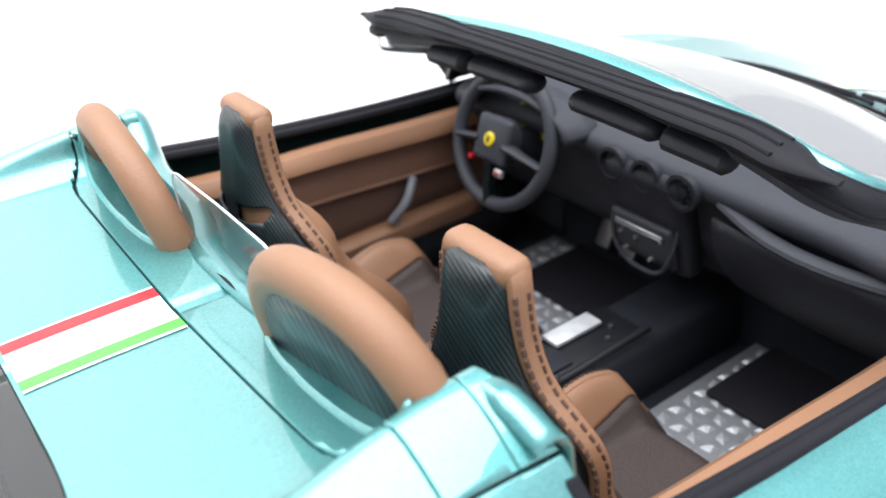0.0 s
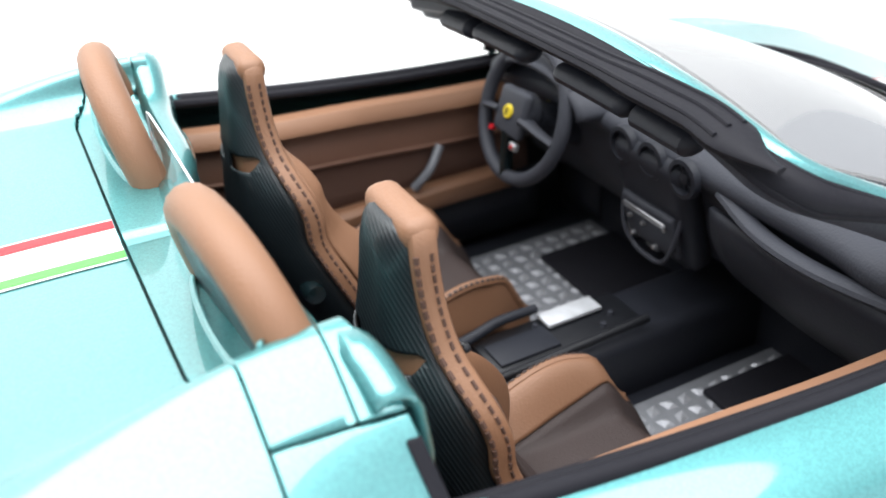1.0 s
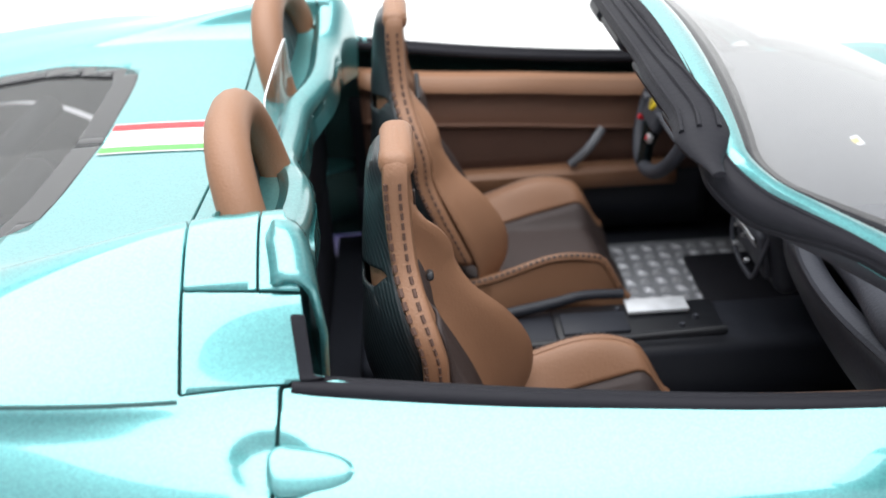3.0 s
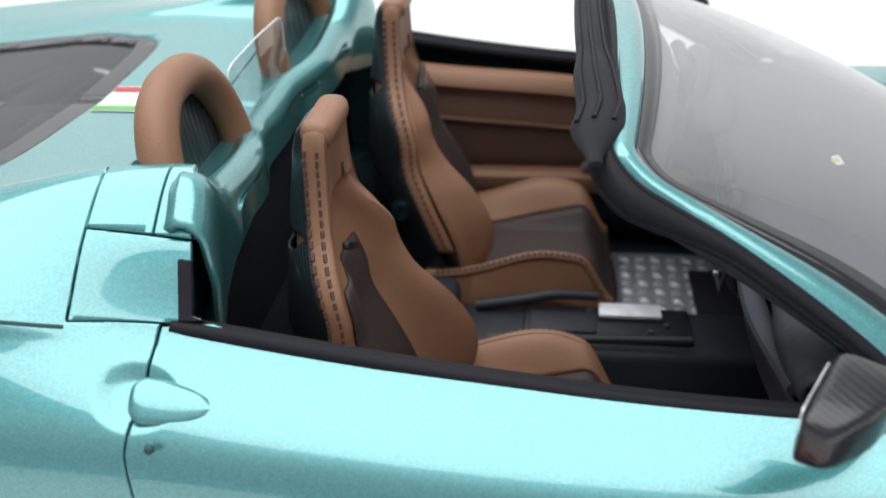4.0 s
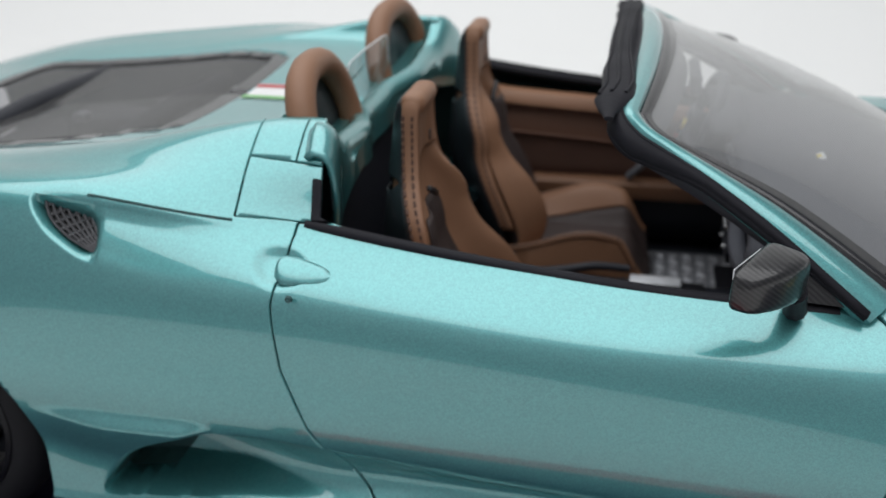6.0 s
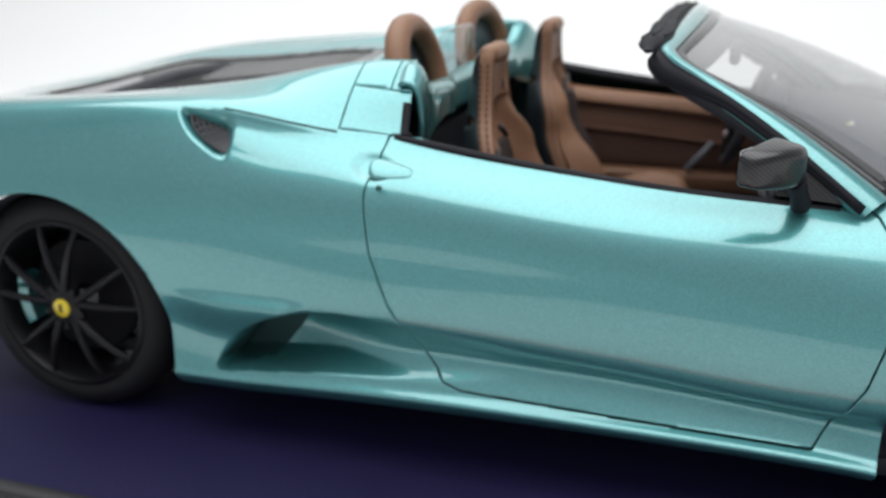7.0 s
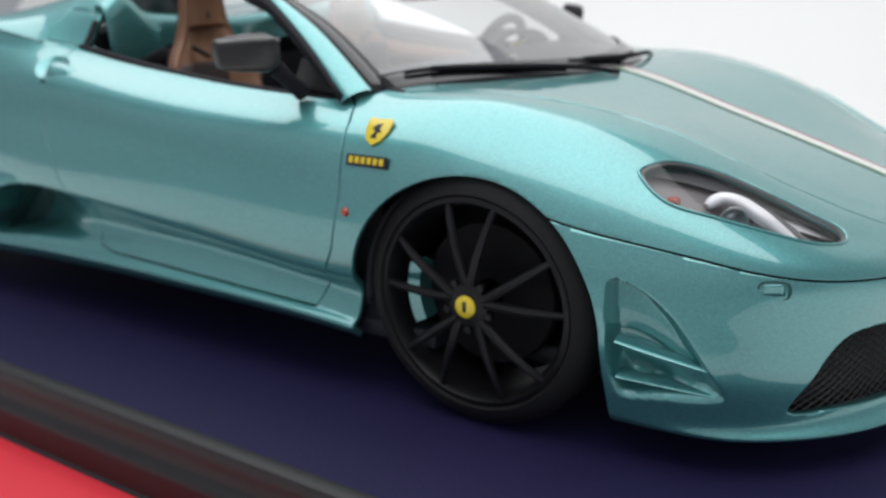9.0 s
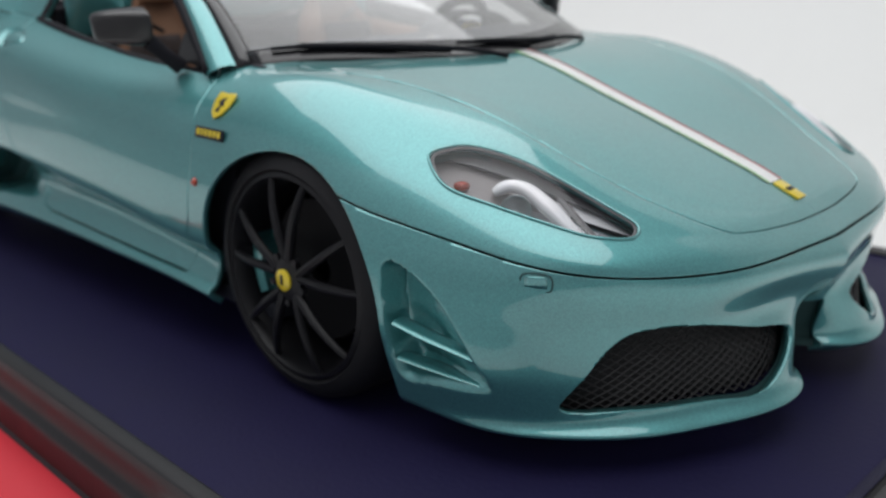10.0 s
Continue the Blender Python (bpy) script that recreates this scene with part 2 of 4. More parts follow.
def prism(outline, depth, r=0.006, seg=2):
    """An outline in the x-y plane, thickened along z about 0, with rounded rims."""
    bm = bmesh.new()
    f = bm.faces.new([bm.verts.new((x, y, -depth / 2)) for x, y in outline])
    ext = bmesh.ops.extrude_face_region(bm, geom=[f])
    bmesh.ops.translate(bm, vec=(0, 0, depth), verts=[e for e in ext["geom"] if isinstance(e, bmesh.types.BMVert)])
    bmesh.ops.recalc_face_normals(bm, faces=bm.faces)
    if r:
        rim = [e for e in bm.edges if abs(e.verts[0].co.z - e.verts[1].co.z) < 1e-9]
        bmesh.ops.bevel(bm, geom=rim, offset=r, segments=seg, profile=0.5, affect="EDGES")
    return bm_shape(bm)


def lathe(profile, n=48):
    """A turned body round the y axis from (y, radius) pairs."""
    a = np.linspace(0, 2 * np.pi, n, endpoint=False)
    P = np.array([[(r * math.cos(t), y, r * math.sin(t)) for t in a] for y, r in profile])
    return sheet(P, wrap_v=True)


def sd_poly(x, y, poly):
    """Signed distance to a closed outline, negative inside."""
    P = np.array(poly, float)
    d, ins = np.full(x.shape, 1e9), np.zeros(x.shape, bool)
    for (ax, ay), (bx, by) in zip(P, np.roll(P, -1, 0)):
        ex, ey = bx - ax, by - ay
        t = np.clip(((x - ax) * ex + (y - ay) * ey) / (ex * ex + ey * ey + 1e-12), 0, 1)
        d = np.minimum(d, np.hypot(x - ax - t * ex, y - ay - t * ey))
        with np.errstate(divide="ignore", invalid="ignore"):
            hit = ((ay > y) != (by > y)) & (x < (bx - ax) * (y - ay) / (by - ay) + ax)
        ins ^= hit
    return np.where(ins, -d, d)


def curve(pts, n=12, closed=True):
    """A smooth outline through points."""
    P = np.array(pts, float)
    k = len(P)
    out = []
    for i in range(k if closed else k - 1):
        p = [P[(i + j) % k] if closed else P[min(max(i + j, 0), k - 1)] for j in (-1, 0, 1, 2)]
        for t in np.linspace(0, 1, n, endpoint=False):
            out.append(0.5 * (2 * p[1] + (p[2] - p[0]) * t + (2 * p[0] - 5 * p[1] + 4 * p[2] - p[3]) * t * t + (3 * p[1] - p[0] - 3 * p[2] + p[3]) * t ** 3))
    if not closed:
        out.append(P[-1])
    return np.array(out)


def smooth(a, b, x):
    t = np.clip((x - a) / (b - a), 0, 1)
    return t * t * (3 - 2 * t)


# ---- object helpers ----
def thing(name, label, category, at=(0, 0, 0), group="", kind=""):
    ob = new(name)
    ob.empty_display_size = 0.02
    ob.location, ob.scale = Vector(at) * S, (S, S, S)
    return tagged(ob, label, category, group, kind)


def part(name, shape, material, parent, label="", thick=0.0, flat=False, off=(0, 0, 0), kind=""):
    """One mesh object under a thing or a part. thick: turns a skin into a panel."""
    V, F = shape
    me = bpy.data.meshes.new(name)
    me.from_pydata([tuple(v) for v in np.asarray(V) - np.array(off)], [], F)
    me.materials.append(material)
    me.validate()
    if not flat:
        me.polygons.foreach_set("use_smooth", [True] * len(me.polygons))
        me.set_sharp_from_angle(angle=radians(38))
    ob = new(name, me)
    ob.parent, ob.location = parent, off
    if thick:
        so = ob.modifiers.new("thickness", "SOLIDIFY")
        so.thickness, so.offset = thick, -1
    return tagged(ob, label, kind=kind)


# ---- the car's skin: rails from sill to centre line, right side, from tail to nose ----
STATION = [-3.45, -3.1, -2.6, -2.1, -1.6, -1.0, -0.42, 0.0, 0.35]
KNOT = [0, 0.35, 0.85, 1.35, 1.85, 2.45, 3.03, 3.45, 3.8, 4.15, 4.5, 5.0]


def rail(ys, zs, *front):
    """Distance from the centre plane and height at the stations, then whole places round the nose."""
    P = [(x, y, z) for x, y, z in zip(STATION, ys, zs)] + list(front)
    return np.array(P)


RAILS = [
    rail((.78, .86, .91, .92, .915, .90, .89, .895, .84), (.28, .24, .17, .165, .18, .18, .165, .13, .085), (.63, .775, .08), (.87, .51, .075), (.93, 0, .088)),
    rail((.80, .89, .94, .955, .955, .945, .93, .925, .868), (.32, .28, .21, .205, .225, .225, .205, .16, .108), (.655, .808, .102), (.905, .535, .10), (.965, 0, .114)),
    rail((.80, .89, .93, .945, .935, .915, .90, .915, .882), (.36, .33, .25, .235, .258, .256, .235, .20, .145), (.645, .802, .136), (.875, .525, .134), (.94, 0, .138)),
    rail((.80, .90, .935, .93, .905, .885, .885, .92, .915), (.42, .40, .36, .34, .345, .335, .30, .30, .28), (.655, .815, .24), (.875, .515, .225), (.948, 0, .215)),
    rail((.81, .905, .945, .955, .95, .94, .93, .935, .92), (.50, .50, .46, .46, .45, .405, .36, .40, .39), (.67, .795, .35), (.88, .505, .325), (.955, 0, .305)),
    rail((.81, .91, .96, .965, .955, .95, .94, .94, .905), (.62, .64, .62, .62, .60, .58, .54, .53, .50), (.70, .765, .455), (.905, .49, .42), (1.0, 0, .385)),
    rail((.78, .88, .94, .955, .94, .93, .905, .885, .845), (.74, .78, .79, .80, .785, .73, .70, .68, .62), (.73, .70, .505), (.90, .43, .465), (.975, 0, .43)),
    rail((.70, .80, .86, .885, .80, .800, .795, .76, .72), (.80, .88, .935, .955, .887, .814, .780, .785, .70), (.72, .58, .54), (.87, .34, .498), (.915, 0, .478)),
    rail((.60, .66, .70, .74, .70, .69, .69, .63, .58), (.81, .89, .94, .985, .998, .91, .82, .80, .725), (.71, .49, .56), (.855, .28, .512), (.89, 0, .497)),
    rail((.50, .54, .58, .62, .585, .55, .56, .50, .46), (.81, .88, .925, .99, 1.06, .905, .825, .80, .72), (.71, .39, .567), (.843, .225, .519), (.88, 0, .504)),
    rail((.40, .42, .44, .50, .505, .42, .42, .38, .34), (.81, .87, .905, .962, .972, .90, .83, .80, .715), (.71, .29, .572), (.83, .17, .526), (.87, 0, .510)),
    rail((0, 0, 0, 0, 0, 0, 0, 0, 0), (.81, .86, .89, .94, .93, .90, .83, .805, .695), (.70, 0, .580), (.78, 0, .549), (.85, 0, .518)),
]


# the lower front is drawn back at the centre, between the two intakes
for k, r in enumerate(RAILS):
    near_mid = np.array([float(spl(4.88, KNOT, r[:, c])) for c in range(3)])
    pull = (.15, .16, .17, .11, .0)[k] if k < 5 else 0.0
    if pull:
        near_mid = np.array([near_mid[0], .115, near_mid[2]])
        r[-1, 0] -= pull
    RAILS[k] = np.insert(r, -1, near_mid, axis=0)
KNOT.insert(-1, 4.88)


def skin_at(u, v):
    """Places and outward normals of the right half over rail lengths u and rail numbers v."""
    R = np.array([[spl(u, KNOT, r[:, c]) for c in range(3)] for r in RAILS])
    last = len(RAILS) - 1
    i = np.clip(np.floor(v).astype(int), 0, last - 1)
    t = (v - i)[:, None, None]
    p0, p1, p2, p3 = R[np.maximum(i - 1, 0)], R[i], R[i + 1], R[np.minimum(i + 2, last)]
    Q = 0.5 * (2 * p1 + (p2 - p0) * t + (2 * p0 - 5 * p1 + 4 * p2 - p3) * t * t + (3 * p1 - p0 - 3 * p2 + p3) * t ** 3)
    P = Q.transpose(2, 0, 1) * np.array([1, -1, 1])
    N = np.cross(np.gradient(P, axis=0), np.gradient(P, axis=1))
    N /= np.linalg.norm(N, axis=2)[..., None] + 1e-12
    return P, -N if N[len(u) // 2, len(v) // 3, 1] > 0 else N


def steps(*spans):
    """Rail lengths from (start, end, count) spans laid end to end."""
    return np.concatenate([np.linspace(p, q, n, endpoint=False) for p, q, n in spans] + [[spans[-1][1]]])


SKIN_V = np.concatenate([np.linspace(k, k + 1, n, endpoint=False) for k, n in enumerate((10, 14, 20, 26, 20, 16, 40, 20, 10, 10, 10))] + [[11.0]])


def skin():
    """The right half of the skin, with scoops, vent and the handle's bowl pressed in."""
    u = steps((0, 1.2, 120), (1.2, 2.12, 300), (2.12, 2.78, 70), (2.78, 3.25, 150), (3.25, 3.62, 60), (3.62, 4.3, 150), (4.3, 4.75, 60), (4.75, 5.0, 60))
    P, N = skin_at(u, SKIN_V)
    x, y, z = P[..., 0], P[..., 1], P[..., 2]
    dent = (y < -.6) * (.026 + .05 * smooth(.60, .38, x)) * smooth(0.003, -0.016 - 0.020 * smooth(.25, .20, z), sd_poly(x, z, SIDE_VENT))
    bowl = np.hypot((x + 1.598) / .060, (y + .884) / .042)
    dent += (y < -.6) * (z > .77) * 0.013 * smooth(1.15, .45, bowl)
    up_z = spl(x, [-2.13, -1.996, -1.805, -1.61], [.960, .952, .915, .878])
    low_z = spl(x, [-2.13, -2.07, -2.008, -1.943, -1.821, -1.70, -1.61], [.957, .883, .848, .827, .806, .806, .82])
    across = np.clip((up_z - z) / (up_z - low_z + .01), 0, 1)
    deep = .020 * smooth(-1.66, -1.95, x) * smooth(0, .10, across) * (1 - across) + .085 * smooth(-1.975, -2.035, x) * (.15 + .85 * smooth(0, .6, across))
    dent += (y < -.77) * deep * smooth(.010, -.030, sd_poly(x, z, UPPER_SCOOP))
    low = sd_poly(x, z, LOWER_SCOOP)
    dent -= (y < -.77) * .024 * smooth(-2.23, -2.0, x) * smooth(-1.76, -1.86, x) * smooth(.474, .448, z) * smooth(.20, .45, z) * smooth(-.004, .012, low)
    hollow = (y < -.77) * (.012 * smooth(-1.15, -1.45, x) + .150 * smooth(-1.45, -1.95, x)) * smooth(.003, -.030 + .018 * smooth(-1.70, -1.88, x), low)
    return P - N * dent[..., None] + np.stack([0 * hollow, hollow, 0 * hollow], -1), N, P


_lip = [(-2.130, .957), (-2.107, .915), (-2.070, .883), (-2.008, .848), (-1.943, .827), (-1.821, .806), (-1.70, .806)]
UPPER_SCOOP = curve(_lip + [(-1.63, .832), (-1.610, .872), (-1.70, .896), (-1.805, .915), (-1.996, .952), (-2.08, .966)], 6)
LOWER_SCOOP = curve([(-2.066, .240), (-1.997, .336), (-1.913, .40), (-1.80, .436), (-1.66, .444), (-1.45, .432), (-1.25, .415), (-1.12, .37), (-1.20, .31), (-1.45, .275), (-1.75, .262), (-1.95, .246)], 6)
SIDE_VENT = curve([(.358, .452), (.425, .438), (.49, .385), (.54, .32), (.572, .266), (.606, .200), (.48, .188), (.374, .188), (.358, .33)], 6)
DOOR = [(-1.50, 1.1), (-1.50, .893), (-1.588, .893), (-1.590, .873), (-1.602, .777), (-1.59, .626), (-1.544, .491), (-1.464, .341), (-1.41, .278), (-1.36, .262), (-0.504, .232),
        (-.411, .415), (-.373, .573), (-.375, .68), (-.39, .74), (-.418, .775), (-.462, .80), (-.462, 1.1)]
_b = [(.1, .60), (.45, .53), (.69, .45), (.845, .37), (.888, .29), (.908, .14)]
BONNET = curve([(-.25, -.66)] + [(x, -y) for x, y in _b] + [(.913, 0)] + [(x, y) for x, y in reversed(_b)] + [(-.25, .66), (-.5, 0)], 6)
COCKPIT = [(-1.545, -.775), (-1.565, -.66), (-1.585, -.57), (-1.595, -.48), (-1.592, -.34), (-1.60, -.25), (-1.64, -.14), (-1.64, .14), (-1.60, .25), (-1.592, .34), (-1.595, .48), (-1.585, .57), (-1.565, .66), (-1.545, .775),
           (-1.4, .792), (-.6, .796), (-.49, .785), (-.455, .765), (-.34, .62), (-.224, .49), (-.12, .32), (-.06, .15), (-.045, 0), (-.06, -.15), (-.12, -.32), (-.224, -.50), (-.335, -.62), (-.455, -.762), (-.49, -.785), (-.6, -.796), (-1.4, -.792)]
_w = [(-2.03, .12), (-2.035, .33), (-2.065, .41), (-2.20, .475), (-2.34, .505), (-2.8, .50), (-3.05, .40)]
ENGINE_WINDOW = curve([(x, -y) for x, y in reversed(_w)] + _w, 8)
LAMP = curve([(.364, -.778), (.376, -.735), (.416, -.682), (.504, -.62), (.604, -.579), (.69, -.55), (.748, -.535), (.768, -.565), (.755, -.605), (.712, -.66), (.634, -.713), (.545, -.76), (.44, -.80)], 6)
INTAKE = curve([(.745, .160), (.706, .25), (.655, .315), (.595, .335), (.48, .325), (.33, .287), (.165, .240), (.305, .142), (.45, .142), (.62, .149)], 5)


def seam_z(x):
    return spl(x, [.1, .222, .52, .634, .78, .9, .97, 1.02], [.60, .570, .512, .486, .459, .444, .437, .435])


def fn_arch(V):
    """Positive outside both wheel openings, which reach below the axles as slots."""
    out = np.full(len(V), 9.0)
    for cx, cz, r in ((-.008, .297, .350), (-2.6, .315, .390)):
        dz = np.maximum(V[:, 2] - cz, 0)
        r = r - .06 * np.minimum(V[:, 2] - cz, 0)
        out = np.minimum(out, np.where(np.abs(V[:, 1]) > 0.5, np.hypot(V[:, 0] - cx, dz) - r, 9))
    return out


def fn_cockpit(V):
    return np.where(V[:, 2] > 0.6, sd_poly(V[:, 0], V[:, 1], COCKPIT), 9)


def fn_door(V):
    return np.where(np.abs(V[:, 1]) > 0.55, sd_poly(V[:, 0], V[:, 2], DOOR), 9)


def fn_bumper(V):
    return np.where(V[:, 0] > 0.1, V[:, 2] - seam_z(V[:, 0]), 9)


def fn_bonnet(V):
    return np.where(V[:, 2] > 0.42, sd_poly(V[:, 0], V[:, 1], BONNET), 9)


def fn_window(V):
    return np.where(V[:, 2] > 0.75, sd_poly(V[:, 0], V[:, 1], ENGINE_WINDOW), 9)


def fn_lamp(V):
    return np.where(V[:, 2] > 0.42, sd_poly(V[:, 0], -np.abs(V[:, 1]), LAMP), 9)


def fn_intake(V):
    return np.where(V[:, 0] > 0.6, sd_poly(np.abs(V[:, 1]), V[:, 2], INTAKE), 9)


def fn_keel(V):
    """Positive outside the open middle between the two front intakes."""
    return np.where(V[:, 0] > .6, np.maximum(np.abs(V[:, 1]) - .088, V[:, 2] - .235), 9)


GAP = 0.0025
half, half_n, plain = skin()
right = sheet(half)
right = (right[0], [tuple(reversed(q)) for q in right[1]])
whole = both(right)
top_P = half[::2, SKIN_V > 6.3].reshape(-1, 3)
flush_P = plain[230:440, SKIN_V > 5.6].reshape(-1, 3)


def top_z(x, y, top_P=top_P):
    """Height of the skin's upper side."""
    d = (top_P[:, 0] - x) ** 2 + (top_P[:, 1] + abs(y)) ** 2
    k = np.argpartition(d, 16)[:16]
    w = np.exp(-d[k] / (d[k].max() * .4 + 1e-9))
    A = np.stack([np.ones(16), top_P[k, 0] - x, top_P[k, 1] + abs(y)], 1) * w[:, None]
    return float(np.linalg.lstsq(A, top_P[k, 2] * w, rcond=None)[0][0])


car = thing("model_car", "turquoise metallic die-cast open sports car with tan leather seats", "model car")
shell = clip(clip(whole, fn_arch), fn_cockpit)
door_r = clip(clip(shell, lambda V: -fn_door(V) - GAP), lambda V: -V[:, 1])
door_l = clip(clip(shell, lambda V: -fn_door(V) - GAP), lambda V: V[:, 1])
rest = clip(shell, lambda V: fn_door(V) - GAP)
bumper = clip(clip(clip(rest, lambda V: -fn_bumper(V) - GAP), fn_intake), fn_keel)
rest = clip(rest, lambda V: fn_bumper(V) - GAP)
bonnet = clip(rest, lambda V: -fn_bonnet(V) - GAP * 0.7)
rest = clip(rest, lambda V: fn_bonnet(V) - GAP * 0.7)
lamps = clip(rest, lambda V: -fn_lamp(V))
rest = clip(rest, fn_lamp)
window = clip(rest, lambda V: -fn_window(V))
rest = clip(rest, fn_window)
# the rear deck lies behind a cross seam, the cover strip before it
def seam_x(V):
    return -1.765 + .045 * smooth(.48, .60, np.abs(V[:, 1]))


strip = clip(clip(rest, lambda V: np.where(V[:, 0] < -1.2, V[:, 0] - seam_x(V) - GAP, -9)), lambda V: V[:, 2] - spl(V[:, 0], [-1.8, -1.5], [.915, .885]) - GAP)
rest = clip(rest, lambda V: np.where((V[:, 0] > seam_x(V) - GAP) & (V[:, 0] < -1.2), spl(V[:, 0], [-1.8, -1.5], [.915, .885]) - V[:, 2], np.where(V[:, 0] < -1.2, seam_x(V) - GAP - V[:, 0] + 9 * (V[:, 2] < .90), 9)))
def fn_cover(V):
    inner = .548 + .35 * np.maximum(-1.62 - V[:, 0], 0)
    return np.minimum(np.minimum(V[:, 0] + 1.80, -1.616 - V[:, 0]), np.minimum(np.abs(V[:, 1]) - inner, .704 - np.abs(V[:, 1])))


cover = clip(strip, lambda V: fn_cover(V) - .0022)
strip = clip(strip, lambda V: -fn_cover(V) - .0022)
side = clip(strip, lambda V: np.abs(V[:, 1]) - .704 - .0022)
strip = clip(strip, lambda V: .704 - .0022 - np.abs(V[:, 1]))
# deep end of the sill scoop, cut out and coloured dark as its shade
shade_fn = lambda V: np.where(np.abs(V[:, 1]) > .55, np.minimum(-1.93 + .75 * (V[:, 2] - .26) - V[:, 0], -.006 - sd_poly(V[:, 0], V[:, 2], LOWER_SCOOP)), -9)
duct = clip(rest, shade_fn)
rest = clip(rest, lambda V: -shade_fn(V))
body = part("body", rest, PAINT, car, "glossy turquoise metallic bodywork with pressed air scoops", 0.018)
tonneau = part("tonneau_panel", strip, PAINT, car, "turquoise panel behind the seats with raised fairings", 0.018)
slot_fn = lambda V: np.minimum(np.minimum(.020 - fn_cockpit(V), .980 - V[:, 2]), np.abs(V[:, 1]) - .725)
slot_band = clip(side, slot_fn)
for sy in (-1, 1):
    part("slot_seal", moved(clip(slot_band, lambda V: sy * V[:, 1]), (.002, sy * .003, .001)), RUBBER, tonneau, "black rubber end of the window slot", .008)
    part("fairing_side", clip(side, lambda V: sy * V[:, 1]), PAINT, tonneau, "turquoise lower side of the fairing", 0.018)
    part("hinge_cover", clip(cover, lambda V: sy * V[:, 1]), PAINT, tonneau, "small turquoise cover on the fairing", 0.018)
part("bonnet", bonnet, PAINT, car, "turquoise front bonnet lid", 0.015)
bump = part("front_bumper", bumper, PAINT, car, "turquoise front bumper with side vents and splitter", 0.018)
door_1 = part("door", door_r, PAINT, car, "closed turquoise door with hollowed lower flank", 0.018)
door_2 = part("door", door_l, PAINT, car, "closed turquoise door with hollowed lower flank", 0.018)
for sy in (-1, 1):
    part("scoop_shade", clip(duct, lambda V: sy * V[:, 1]), LINER, body, "shade coloured dark in the mouth of the sill scoop")
    seam = []
    for x in np.linspace(-2.02, -1.722, 30):
        z = float(spl(x, [-2.13, -1.996, -1.805, -1.61], [.962, .953, .917, .886]))
        k = np.argmin(np.abs(half[..., 0] - x) + 2 * np.abs(half[..., 2] - z) + 9 * (half[..., 1] > -.765))
        seam.append(half.reshape(-1, 3)[k] * (1, -sy, 1))
    seam = np.array(seam)
    w = np.linspace(-1, 1, len(seam))
    seam = np.stack([np.polyval(np.polyfit(w, seam[:, c], 3), w) for c in range(3)], 1)
    part("panel_joint", tube(seam, .0034, 6), LINER, body, "dark joint above the rear scoop")
# dark skin a little inside, seen through the joints
inner = half - half_n * 0.024
inner_sheet = both(sheet(inner))
part("inner_liner", clip(clip(clip(clip(clip(inner_sheet, lambda V: fn_arch(V) - .004), lambda V: fn_cockpit(V) - .004), fn_lamp), fn_window), fn_intake), LINER, car, "dark inner shell in the panel joints")


# ---- stripes ----
def band(lo, hi, x0, x1, lift):
    s = whole
    for f in (lambda V: V[:, 2] - .44, lambda V: V[:, 0] - x0, lambda V: x1 - V[:, 0], lambda V: V[:, 1] - lo, lambda V: hi - V[:, 1]):
        s = clip(s, f)
    return moved(s, (0, 0, lift))


for x0, x1, wide, inn in ((-2.022, -1.77, .078, .56), (-.03, .80, .036, .74)):
    part("white_stripe", band(-wide, wide, x0, x1, .0022), WHITE, car, "white centre stripe on the lacquer")
    part("red_stripe", band(wide * inn, wide * .92, x0, x1, .0036), RED, car, "thin red stripe")
    part("green_stripe", band(-wide * .92, -wide * inn, x0, x1, .0036), GREEN, car, "thin green stripe")

# ---- engine window ----
part("rear_window", moved(clip(window, lambda V: -fn_window(V) - .052), (0, 0, -.006)), SMOKE, car, "smoked clear engine window")
part("window_border", clip(window, lambda V: np.minimum(fn_window(V) + .058, -fn_window(V) - .002)), BAND, car, "black border of the engine window", 0.01)
bay = part("engine_bay", rbox((-2.55, 0, .68), (.92, .78, .08), .02), ENGINE, car, "dark engine bay floor")
for y in (-.2, .2):
    part("intake_cover", rbox((-2.5, y, .76), (.5, .16, .10), .04, 3), ENGINE, bay, "grey ribbed engine cover")
for x in (-2.30, -2.75):
    part("cross_brace", tube([(x, -.44, .86), (x, 0, .875), (x, .44, .86)], .034, 12), BLACK, bay, "black cross bar under the window")
for y, x in ((-.28, -2.5), (.05, -2.62), (.22, -2.42)):
    part("filler_cap", rbox((x, y, .83), (.05, .05, .03), .012), METAL, bay, "small bright engine fitting")

